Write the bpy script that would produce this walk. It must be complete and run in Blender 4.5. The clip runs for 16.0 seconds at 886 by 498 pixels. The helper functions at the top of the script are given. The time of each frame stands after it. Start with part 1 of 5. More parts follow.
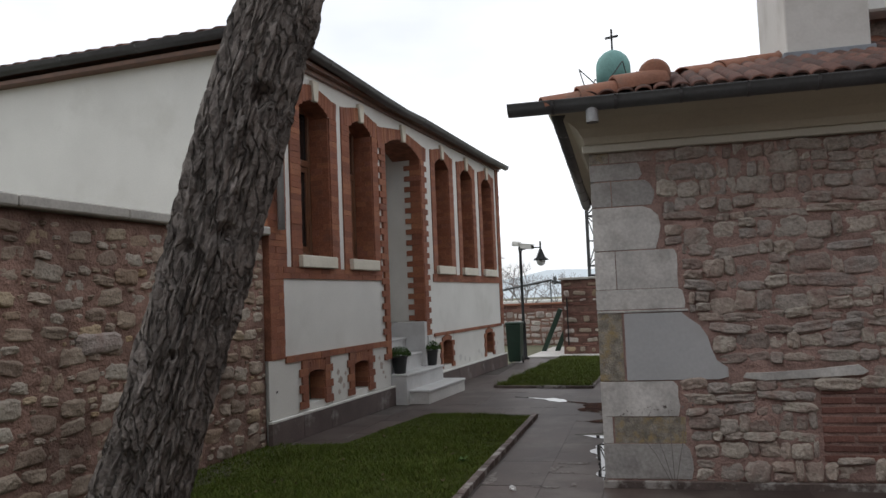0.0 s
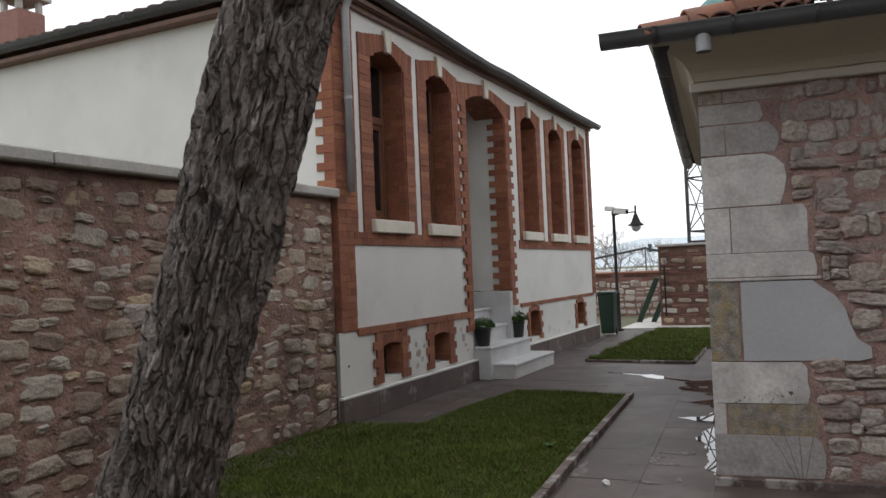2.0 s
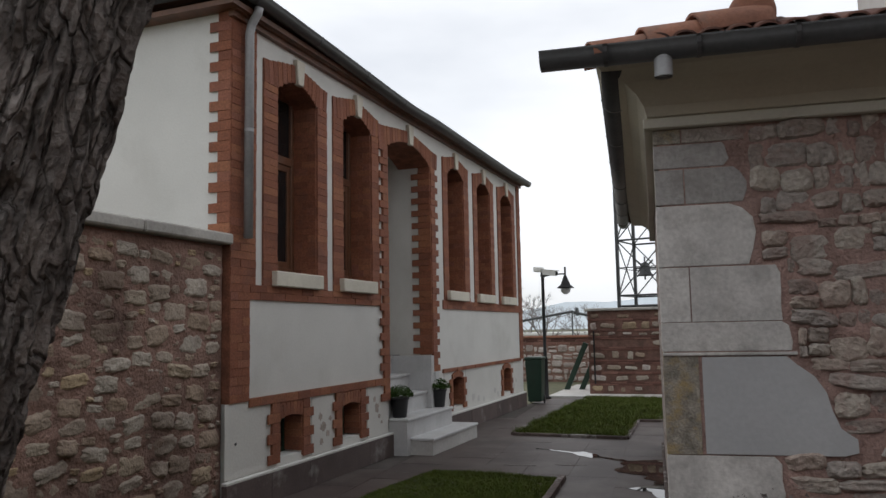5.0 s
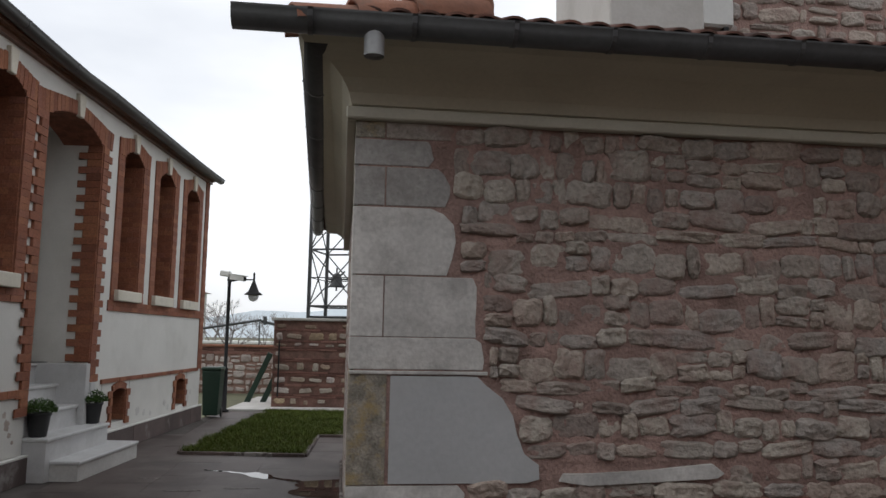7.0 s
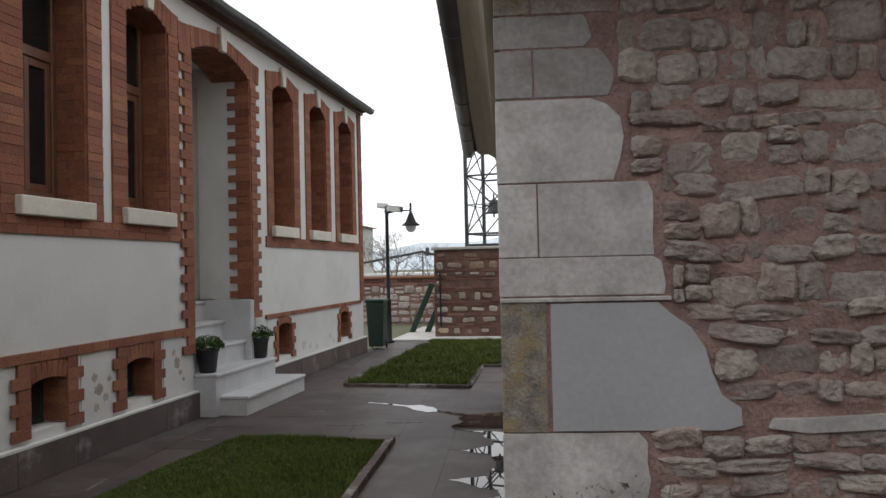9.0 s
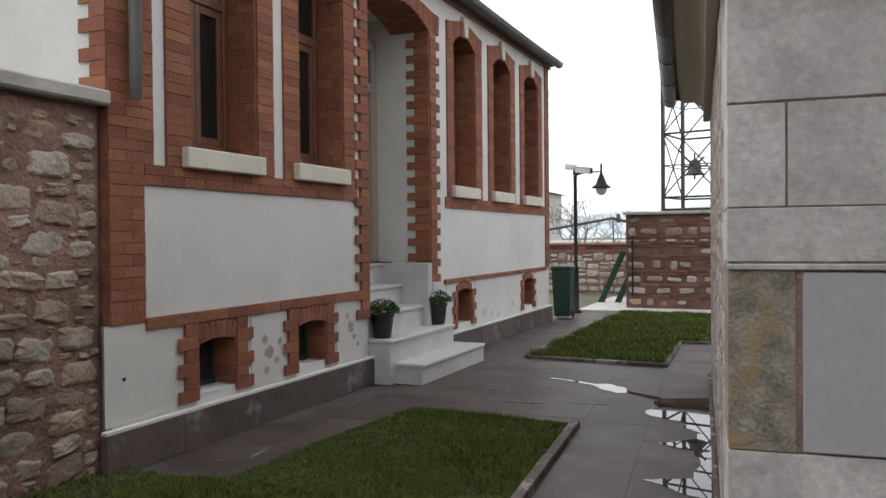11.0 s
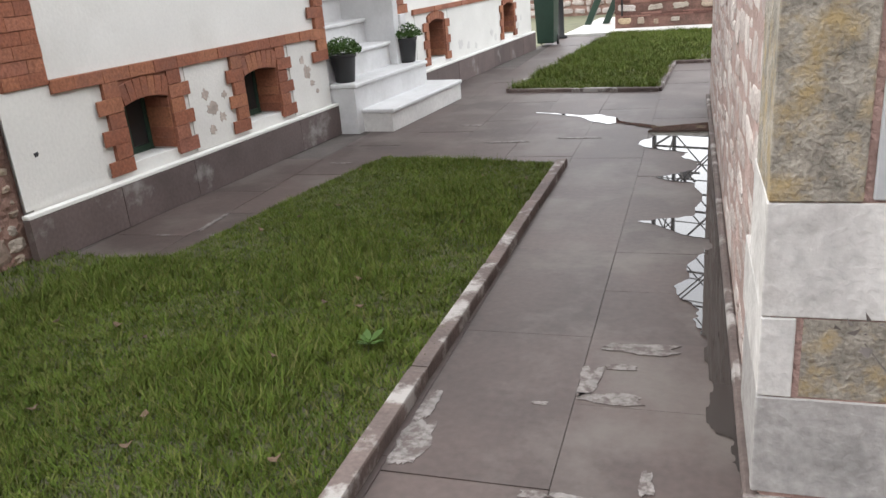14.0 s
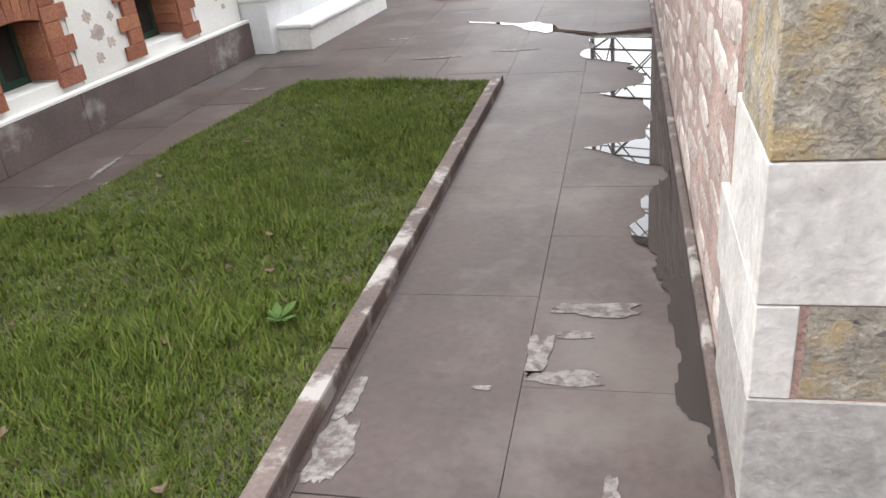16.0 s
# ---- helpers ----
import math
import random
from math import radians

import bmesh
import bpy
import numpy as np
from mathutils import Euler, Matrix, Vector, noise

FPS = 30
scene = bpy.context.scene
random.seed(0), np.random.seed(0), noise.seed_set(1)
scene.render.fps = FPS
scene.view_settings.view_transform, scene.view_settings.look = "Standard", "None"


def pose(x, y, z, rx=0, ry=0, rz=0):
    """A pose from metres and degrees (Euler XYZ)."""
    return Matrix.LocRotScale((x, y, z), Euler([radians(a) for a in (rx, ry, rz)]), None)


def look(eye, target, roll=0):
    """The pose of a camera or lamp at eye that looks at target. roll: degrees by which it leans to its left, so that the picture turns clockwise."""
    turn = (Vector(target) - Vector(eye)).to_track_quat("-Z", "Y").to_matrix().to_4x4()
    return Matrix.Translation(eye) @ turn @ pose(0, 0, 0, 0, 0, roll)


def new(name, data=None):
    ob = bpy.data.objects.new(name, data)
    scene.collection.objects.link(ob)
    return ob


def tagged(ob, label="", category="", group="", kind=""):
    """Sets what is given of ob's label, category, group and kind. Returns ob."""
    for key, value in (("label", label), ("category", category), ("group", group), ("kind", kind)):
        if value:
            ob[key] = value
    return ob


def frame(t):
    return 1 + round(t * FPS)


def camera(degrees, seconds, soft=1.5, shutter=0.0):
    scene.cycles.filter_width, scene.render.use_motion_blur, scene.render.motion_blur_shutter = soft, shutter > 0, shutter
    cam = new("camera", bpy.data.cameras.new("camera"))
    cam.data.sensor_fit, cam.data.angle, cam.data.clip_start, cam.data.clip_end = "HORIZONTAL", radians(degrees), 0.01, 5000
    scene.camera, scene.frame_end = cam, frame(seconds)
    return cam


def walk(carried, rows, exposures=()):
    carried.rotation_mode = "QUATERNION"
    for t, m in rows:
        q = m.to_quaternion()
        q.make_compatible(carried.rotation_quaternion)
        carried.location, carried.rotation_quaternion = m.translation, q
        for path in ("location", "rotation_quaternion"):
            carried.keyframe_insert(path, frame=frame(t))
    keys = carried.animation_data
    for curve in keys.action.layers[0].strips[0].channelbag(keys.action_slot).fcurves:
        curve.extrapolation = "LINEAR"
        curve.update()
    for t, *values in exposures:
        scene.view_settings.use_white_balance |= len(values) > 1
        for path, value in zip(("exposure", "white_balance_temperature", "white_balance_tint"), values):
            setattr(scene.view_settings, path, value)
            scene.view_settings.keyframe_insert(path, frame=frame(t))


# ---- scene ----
cam = camera(58.6, 16.0)
PATH = [
    (0, (0.302, 1.673, 1.396), (-0.362, 3.556, 1.523), -2.3),
    (0.5, (0.237, 1.837, 1.373), (-0.333, 3.752, 1.461), -1.5),
    (1, (0.18, 2.032, 1.382), (-0.373, 3.952, 1.458), -1.2),
    (1.5, (0.187, 2.224, 1.392), (-0.544, 4.078, 1.552), -0.8),
    (2, (0.11, 2.387, 1.374), (-0.769, 4.183, 1.433), -2.4),
    (2.5, (-0.009, 2.521, 1.38), (-0.83, 4.344, 1.44), -2.5),
    (3, (-0.051, 2.685, 1.37), (-0.931, 4.477, 1.488), -2.7),
    (3.2, (-0.062, 2.757, 1.382), (-1.0, 4.518, 1.51), -2.0),
    (5.3, (-0.211, 3.38, 1.401), (-0.799, 5.28, 1.607), -1.1),
    (5.5, (-0.237, 3.44, 1.393), (-0.724, 5.374, 1.545), -1.5),
    (6, (-0.305, 3.6, 1.398), (-0.506, 5.587, 1.516), -2.8),
    (6.5, (-0.29, 3.75, 1.408), (-0.402, 5.736, 1.615), -0.9),
    (7, (-0.242, 3.882, 1.407), (-0.198, 5.868, 1.634), 1.0),
    (7.5, (-0.264, 4.019, 1.404), (-0.072, 5.998, 1.622), 0.5),
    (8, (-0.307, 4.151, 1.402), (-0.158, 6.143, 1.505), -1.0),
    (8.5, (-0.272, 4.332, 1.401), (-0.463, 6.321, 1.478), -2.0),
    (9, (-0.247, 4.505, 1.386), (-0.607, 6.472, 1.432), -1.3),
    (9.2, (-0.265, 4.579, 1.377), (-0.679, 6.535, 1.41), -1.6),
    (11.3, (-0.419, 5.285, 1.329), (-1.271, 7.095, 1.307), -1.2),
    (11.5, (-0.43, 5.335, 1.323), (-1.293, 7.139, 1.328), -2.1),
    (12, (-0.521, 5.517, 1.329), (-1.504, 7.258, 1.32), -1.2),
    (12.5, (-0.421, 5.616, 1.311), (-1.53, 7.277, 1.211), -0.4),
    (13, (-0.469, 5.699, 1.292), (-1.498, 7.388, 0.994), -2.3),
    (13.5, (-0.552, 5.754, 1.272), (-1.407, 7.498, 0.796), -3.5),
    (14, (-0.567, 5.856, 1.248), (-1.334, 7.577, 0.577), -4.9),
    (14.5, (-0.538, 5.95, 1.25), (-1.286, 7.658, 0.527), -4.3),
    (15, (-0.579, 6.069, 1.231), (-1.231, 7.784, 0.435), -5.4),
    (15.5, (-0.659, 6.156, 1.226), (-1.207, 7.846, 0.307), -7.3),
    (16, (-0.67, 6.291, 1.217), (-1.289, 7.97, 0.324), -6.4),
]
walk(cam, [(t, look(eye, target, roll)) for t, eye, target, roll in PATH], exposures=[(0, -0.15), (1.0, 0.12), (2, 0.1), (3, 0.38), (5.5, -0.38), (6.5, -0.27), (7, -0.28), (8, 0.1), (8.5, 0.18), (9, 0.02), (11.5, 0.38), (12.5, 0.47), (13.2, 0.85), (14, 1.52), (14.5, 1.80), (16, 1.93)])

# ---- world and light ----
world = bpy.data.worlds.new("sky")
scene.world = world
world.use_nodes = True
wn, wl = world.node_tree.nodes, world.node_tree.links
wn.clear()
sky = wn.new("ShaderNodeTexSky")
sky.sky_type, sky.sun_disc = "NISHITA", False
sky.sun_elevation, sky.sun_rotation = radians(48), radians(-97)
sky.dust_density = 2.0
wmap = wn.new("ShaderNodeTexCoord")
wstretch = wn.new("ShaderNodeMapping")
wstretch.inputs["Scale"].default_value = (1.2, 1.2, 3.4)
wcloud = wn.new("ShaderNodeTexNoise")
wcloud.inputs["Scale"].default_value, wcloud.inputs["Detail"].default_value = 1.7, 6.0
wramp = wn.new("ShaderNodeValToRGB")
wramp.color_ramp.elements[0].position, wramp.color_ramp.elements[1].position = 0.30, 0.62
wramp.color_ramp.elements[0].color = (0.66, 0.66, 0.66, 1)
wmix = wn.new("ShaderNodeMix")
wmix.data_type = "RGBA"
wmix.inputs["B"].default_value = (13.0, 13.3, 13.8, 1)
wback, wout = wn.new("ShaderNodeBackground"), wn.new("ShaderNodeOutputWorld")
wback.inputs["Strength"].default_value = 0.105
wl.new(wmap.outputs["Generated"], wstretch.inputs["Vector"])
wl.new(wstretch.outputs[0], wcloud.inputs["Vector"])
wl.new(wcloud.outputs["Fac"], wramp.inputs["Fac"])
wl.new(wramp.outputs["Color"], wmix.inputs["Factor"])
wl.new(sky.outputs[0], wmix.inputs["A"])
wl.new(wmix.outputs["Result"], wback.inputs["Color"])
wl.new(wback.outputs[0], wout.inputs["Surface"])
sun = new("sun", bpy.data.lights.new("sun", "SUN"))
sun.data.energy, sun.data.angle, sun.data.color = 0.8, radians(40), (1.0, 0.96, 0.9)
sun.matrix_world = look((-17, 4, 20), (0, 6, 0))


# ---- materials ----
def mat(name, base, rough=0.8, vary=0.25, scale=3.0, fine=40.0, bump=0.15, metal=0.0, tints=None, rnd=0.0, spec=0.5, stain=None, island=False, bumpd=0.01):
    """A surface with colour variation at two scales, bump, and a difference from piece to piece."""
    m = bpy.data.materials.new(name)
    m.use_nodes = True
    n, l = m.node_tree.nodes, m.node_tree.links
    b = n["Principled BSDF"]
    tc = n.new("ShaderNodeTexCoord")
    geo = n.new("ShaderNodeNewGeometry")
    info = n.new("ShaderNodeObjectInfo")
    big, small = n.new("ShaderNodeTexNoise"), n.new("ShaderNodeTexNoise")
    for node, s, d in ((big, scale, 5.0), (small, fine, 4.0)):
        node.inputs["Scale"].default_value, node.inputs["Detail"].default_value = s, d
        l.new(geo.outputs["Position"], node.inputs["Vector"])
    ramp = n.new("ShaderNodeValToRGB")
    lo = tuple(c * (1 - vary) for c in base)
    hi = tuple(min(1, c * (1 + vary)) for c in base)
    e = ramp.color_ramp.elements
    e[0].position, e[1].position = 0.3, 0.7
    e[0].color, e[1].color = (*lo, 1), (*hi, 1)
    l.new(big.outputs["Fac"], ramp.inputs["Fac"])
    col = ramp.outputs["Color"]

    def mix(fac, a, bb, mode="MIX"):
        x = n.new("ShaderNodeMix")
        x.data_type, x.blend_type = "RGBA", mode
        if isinstance(fac, float):
            x.inputs["Factor"].default_value = fac
        else:
            l.new(fac, x.inputs["Factor"])
        l.new(a, x.inputs["A"])
        if isinstance(bb, tuple):
            x.inputs["B"].default_value = (*bb, 1)
        else:
            l.new(bb, x.inputs["B"])
        return x.outputs["Result"]

    if tints:
        pick = n.new("ShaderNodeValToRGB")
        pick.color_ramp.interpolation = "LINEAR"
        els = pick.color_ramp.elements
        for i, t in enumerate(tints):
            el = els[i] if i < 2 else els.new(1.0)
            el.position = i / max(1, len(tints) - 1)
            el.color = (*t, 1)
        l.new(geo.outputs["Random Per Island"] if island else info.outputs["Random"], pick.inputs["Fac"])
        col = mix(0.75, col, pick.outputs["Color"])
    if rnd:
        mr = n.new("ShaderNodeMapRange")
        mr.inputs["To Min"].default_value, mr.inputs["To Max"].default_value = 1 - rnd, 1 + rnd
        l.new(geo.outputs["Random Per Island"] if island else info.outputs["Random"], mr.inputs["Value"])
        col = mix(1.0, col, mr.outputs[0], "MULTIPLY")
    fr = n.new("ShaderNodeMapRange")
    fr.inputs["From Min"].default_value, fr.inputs["From Max"].default_value = 0.3, 0.7
    fr.inputs["To Min"].default_value, fr.inputs["To Max"].default_value = 1 - vary * 0.7, 1 + vary * 0.5
    l.new(small.outputs["Fac"], fr.inputs["Value"])
    col = mix(1.0, col, fr.outputs[0], "MULTIPLY")
    if stain:
        scol, sscale, slo, shi = stain
        st = n.new("ShaderNodeTexNoise")
        st.inputs["Scale"].default_value, st.inputs["Detail"].default_value, st.inputs["Roughness"].default_value = sscale, 7.0, 0.65
        l.new(geo.outputs["Position"], st.inputs["Vector"])
        sr = n.new("ShaderNodeMapRange")
        sr.inputs["From Min"].default_value, sr.inputs["From Max"].default_value = slo, shi
        l.new(st.outputs["Fac"], sr.inputs["Value"])
        col = mix(sr.outputs[0], col, scol)
    l.new(col, b.inputs["Base Color"])
    b.inputs["Roughness"].default_value, b.inputs["Metallic"].default_value = rough, metal
    b.inputs["Specular IOR Level"].default_value = spec
    if bump:
        bp = n.new("ShaderNodeBump")
        bp.inputs["Strength"].default_value, bp.inputs["Distance"].default_value = bump, bumpd
        ad = n.new("ShaderNodeMath")
        ad.operation = "MULTIPLY_ADD"
        l.new(small.outputs["Fac"], ad.inputs[0])
        ad.inputs[1].default_value = 0.6
        l.new(big.outputs["Fac"], ad.inputs[2])
        l.new(ad.outputs[0], bp.inputs["Height"])
        l.new(bp.outputs[0], b.inputs["Normal"])
    return m


PLASTER = mat("white_plaster", (0.622, 0.617, 0.588), 0.9, 0.05, 1.6, 60, 0.25, stain=((0.504, 0.496, 0.462), 1.3, 0.52, 0.85))
OLD_PLASTER = mat("flaking_white_plaster", (0.605, 0.596, 0.563), 0.9, 0.06, 2.0, 50, 0.4, stain=((0.34, 0.25, 0.20), 5.0, 0.68, 0.72))
BRICK = mat("red_facing_brick", (0.245, 0.088, 0.046), 0.88, 0.38, 9.0, 60, 0.7, tints=((0.185, 0.064, 0.038), (0.263, 0.095, 0.050), (0.225, 0.080, 0.045), (0.300, 0.125, 0.062), (0.205, 0.080, 0.056)), rnd=0.10, stain=((0.140, 0.060, 0.042), 4.5, 0.52, 0.76))
BRICK_JOINT = mat("red_brick_joint", (0.225, 0.090, 0.054), 0.95, 0.35, 8.0, 60, 0.6, stain=((0.150, 0.066, 0.046), 4.5, 0.52, 0.76))
BANDED_BED = mat("brown_banded_wall_mortar", (0.165, 0.092, 0.073), 0.95, 0.35, 7.0, 60, 0.7, stain=((0.10, 0.062, 0.050), 3.0, 0.5, 0.72))
OLD_BRICK = mat("old_flat_brick", (0.18, 0.085, 0.068), 0.92, 0.35, 8.0, 70, 0.8, tints=((0.125, 0.06, 0.05), (0.20, 0.095, 0.075), (0.24, 0.13, 0.105)), rnd=0.2)
PALE_STONE = mat("pale_pinkish_stone", (0.450, 0.394, 0.362), 0.92, 0.22, 7.0, 45, 0.9, rnd=0.12, tints=((0.375, 0.312, 0.281), (0.475, 0.425, 0.394), (0.525, 0.488, 0.456)), stain=((0.275, 0.188, 0.163), 5.0, 0.52, 0.72), bumpd=0.02)
MORTAR = mat("pink_lime_mortar", (0.312, 0.208, 0.180), 0.97, 0.28, 5.0, 60, 1.0, stain=((0.195, 0.130, 0.112), 3.0, 0.5, 0.75), bumpd=0.02)
BUFF_MORTAR = mat("reddish_lime_mortar", (0.267, 0.164, 0.131), 0.97, 0.28, 3.0, 45, 1.0, stain=((0.112, 0.069, 0.055), 1.3, 0.48, 0.70), bumpd=0.03)
STONE = mat("grey_rubble_stone", (0.345, 0.305, 0.265), 0.92, 0.36, 10.0, 45, 1.0, tints=((0.265, 0.215, 0.192), (0.380, 0.330, 0.288), (0.305, 0.275, 0.258), (0.425, 0.382, 0.325), (0.335, 0.262, 0.222)), rnd=0.12, stain=((0.245, 0.170, 0.148), 5.0, 0.48, 0.70), bumpd=0.022)
BUFF_STONE = mat("buff_rubble_stone", (0.345, 0.283, 0.221), 0.92, 0.32, 11.0, 55, 0.85, tints=((0.276, 0.200, 0.159), (0.373, 0.310, 0.248), (0.324, 0.228, 0.159), (0.455, 0.414, 0.359), (0.331, 0.297, 0.255), (0.400, 0.290, 0.159)), rnd=0.14, stain=((0.138, 0.094, 0.071), 1.3, 0.48, 0.70), bumpd=0.015)
MARBLE = mat("weathered_white_marble", (0.535, 0.520, 0.497), 0.8, 0.20, 4.0, 45, 0.7, rnd=0.10, stain=((0.300, 0.280, 0.262), 6.0, 0.50, 0.78))
GREY_MARBLE = mat("weathered_grey_marble", (0.365, 0.352, 0.338), 0.8, 0.26, 5.0, 45, 0.8, rnd=0.08, stain=((0.225, 0.212, 0.200), 5.0, 0.46, 0.70))
PLATE = mat("smooth_grey_marble_plate", (0.422, 0.429, 0.435), 0.7, 0.07, 2.0, 40, 0.2, stain=((0.346, 0.339, 0.333), 2.5, 0.5, 0.8))
OCHRE_STONE = mat("ochre_and_grey_stone", (0.27, 0.245, 0.205), 0.92, 0.38, 16.0, 90, 0.9, stain=((0.33, 0.25, 0.13), 13.0, 0.47, 0.66), bumpd=0.012)
STEP_MARBLE = mat("step_marble", (0.510, 0.510, 0.510), 0.55, 0.06, 4.0, 40, 0.1, stain=((0.383, 0.383, 0.374), 3.0, 0.5, 0.8))
SLAB = mat("damp_purple_grey_paving_slab", (0.062, 0.045, 0.040), 0.55, 0.22, 2.2, 35, 0.15, rnd=0.16, spec=0.4, stain=((0.100, 0.083, 0.074), 1.7, 0.48, 0.64))
CRUST = mat("pale_lime_crust", (0.178, 0.163, 0.154), 0.7, 0.3, 14, 60, 0.3, stain=((0.075, 0.058, 0.052), 26.0, 0.44, 0.60))
BEDDING = mat("paving_joint", (0.075, 0.064, 0.058), 0.85, 0.2, 6, 50, 0.4)
KERB = mat("purple_brown_kerb_stone", (0.098, 0.074, 0.066), 0.8, 0.28, 7, 60, 0.5, rnd=0.25, stain=((0.300, 0.282, 0.265), 5.0, 0.53, 0.62))
PLINTH = mat("grey_brown_plinth_slab", (0.098, 0.073, 0.068), 0.7, 0.2, 3, 50, 0.2, rnd=0.15, stain=((0.22, 0.205, 0.196), 2.6, 0.57, 0.68))
SOIL = mat("dark_soil", (0.055, 0.050, 0.03), 0.95, 0.4, 6, 60, 0.8)
GRASS = mat("grass_blades", (0.077, 0.106, 0.017), 0.7, 0.35, 2.2, 12, 0.0, tints=((0.040, 0.071, 0.009), (0.077, 0.112, 0.016), (0.057, 0.092, 0.012), (0.098, 0.115, 0.021), (0.165, 0.142, 0.062)), island=True, spec=0.12)
EARTH = mat("open_ground", (0.12, 0.12, 0.07), 0.95, 0.3, 0.3, 6, 0.3)
TERRACOTTA = mat("terracotta_roof_tile", (0.072, 0.028, 0.019), 0.9, 0.35, 9, 60, 0.5, rnd=0.3, tints=((0.042, 0.018, 0.014), (0.078, 0.029, 0.019), (0.115, 0.054, 0.038)), stain=((0.026, 0.019, 0.016), 7.0, 0.50, 0.70))
RIDGE_TILE = mat("pale_terracotta_ridge_tile", (0.235, 0.102, 0.064), 0.85, 0.2, 6, 60, 0.4, rnd=0.12, stain=((0.15, 0.095, 0.075), 6.0, 0.52, 0.72))
GUTTER = mat("dark_grey_painted_gutter", (0.060, 0.060, 0.062), 0.42, 0.2, 4, 40, 0.1)
ZINC = mat("grey_zinc_pipe", (0.33, 0.335, 0.34), 0.5, 0.12, 4, 40, 0.1, metal=0.15)
CREAM = mat("cream_cove_plaster", (0.52, 0.486, 0.39), 0.9, 0.06, 1.2, 50, 0.2, stain=((0.41, 0.385, 0.315), 1.5, 0.5, 0.85))
CREAM_LIP = mat("pale_cream_moulding", (0.528, 0.509, 0.434), 0.9, 0.06, 2, 50, 0.2)
WOOD = mat("brown_varnished_wood", (0.13, 0.055, 0.028), 0.45, 0.25, 8, 60, 0.15)
DOOR_PAINT = mat("taupe_painted_door", (0.33, 0.285, 0.24), 0.5, 0.06, 3, 40, 0.05)
# near-black colour painted in place of the shade in rooms and a hole
PAINTED_DARK = mat("painted_dark", (0.02, 0.02, 0.022), 0.9, 0.2, 3, 30, 0.0)
CURTAIN = mat("grey_curtain", (0.16, 0.16, 0.165), 0.9, 0.2, 6, 40, 0.2)
BARK = mat("grey_brown_bark", (0.199, 0.178, 0.164), 0.95, 0.35, 7, 60, 1.0, spec=0.2, bumpd=0.02)


def fissures(m, stretch, scale, dark):
    """Dark cracks between long plates, laid over a material."""
    n, l = m.node_tree.nodes, m.node_tree.links
    b = n["Principled BSDF"]
    geo, mp, vor = n.new("ShaderNodeNewGeometry"), n.new("ShaderNodeMapping"), n.new("ShaderNodeTexVoronoi")
    warp = n.new("ShaderNodeTexNoise")
    warp.inputs["Scale"].default_value = 7.0
    add = n.new("ShaderNodeMix")
    add.data_type = "VECTOR"
    add.inputs["Factor"].default_value = 0.10
    l.new(geo.outputs["Position"], warp.inputs["Vector"])
    l.new(geo.outputs["Position"], add.inputs["A"])
    l.new(warp.outputs["Color"], add.inputs["B"])
    l.new(add.outputs["Result"], mp.inputs["Vector"])
    mp.inputs["Rotation"].default_value = (0, radians(-18.6), 0)
    mp.inputs["Scale"].default_value = stretch
    vor.feature = "DISTANCE_TO_EDGE"
    vor.inputs["Scale"].default_value = scale
    l.new(mp.outputs[0], vor.inputs["Vector"])
    mr = n.new("ShaderNodeMapRange")
    mr.inputs["From Min"].default_value, mr.inputs["From Max"].default_value = 0.0, 0.16
    mr.inputs["To Min"].default_value, mr.inputs["To Max"].default_value = dark, 1.15
    l.new(vor.outputs["Distance"], mr.inputs["Value"])
    x = n.new("ShaderNodeMix")
    x.data_type, x.blend_type = "RGBA", "MULTIPLY"
    x.inputs["Factor"].default_value = 1.0
    l.new(b.inputs["Base Color"].links[0].from_socket, x.inputs["A"])
    l.new(mr.outputs[0], x.inputs["B"])
    l.new(x.outputs["Result"], b.inputs["Base Color"])
    bp = n.new("ShaderNodeBump")
    bp.inputs["Strength"].default_value, bp.inputs["Distance"].default_value = 1.0, 0.02
    l.new(mr.outputs[0], bp.inputs["Height"])
    l.new(b.inputs["Normal"].links[0].from_socket, bp.inputs["Normal"])
    l.new(bp.outputs[0], b.inputs["Normal"])


fissures(BARK, (1.0, 1.0, 0.13), 24.0, 0.62)
IRON = mat("black_painted_iron", (0.012, 0.012, 0.013), 0.6, 0.2, 6, 40, 0.05, spec=0.3)
STEEL = mat("dark_grey_steel", (0.055, 0.058, 0.06), 0.5, 0.25, 6, 40, 0.1, metal=0.3)
CAMERA_WHITE = mat("off_white_metal", (0.62, 0.62, 0.60), 0.45, 0.05, 6, 40, 0.0)
BIN_GREEN = mat("dark_green_plastic", (0.013, 0.039, 0.024), 0.5, 0.15, 5, 40, 0.05)
BLACK_POT = mat("black_plastic_pot", (0.016, 0.016, 0.017), 0.45, 0.1, 5, 40, 0.05)
LEAF = mat("green_shrub_leaf", (0.04, 0.085, 0.018), 0.65, 0.3, 9, 40, 0.0, tints=((0.022, 0.055, 0.01), (0.055, 0.10, 0.02), (0.038, 0.08, 0.015)), island=True, spec=0.2)
FLOWER = mat("white_flower", (0.75, 0.74, 0.72), 0.8, 0.05, 9, 40, 0.0)
DRY_LEAF = mat("dry_brown_leaf", (0.085, 0.055, 0.034), 0.9, 0.3, 9, 40, 0.2, rnd=0.3)
RENDERED = mat("pale_rendered_wall", (0.495, 0.480, 0.458), 0.9, 0.05, 1.5, 40, 0.2, stain=((0.360, 0.338, 0.315), 2.0, 0.5, 0.8))
LEAD = mat("blue_grey_lead_flashing", (0.20, 0.215, 0.24), 0.55, 0.15, 5, 30, 0.1, metal=0.4)
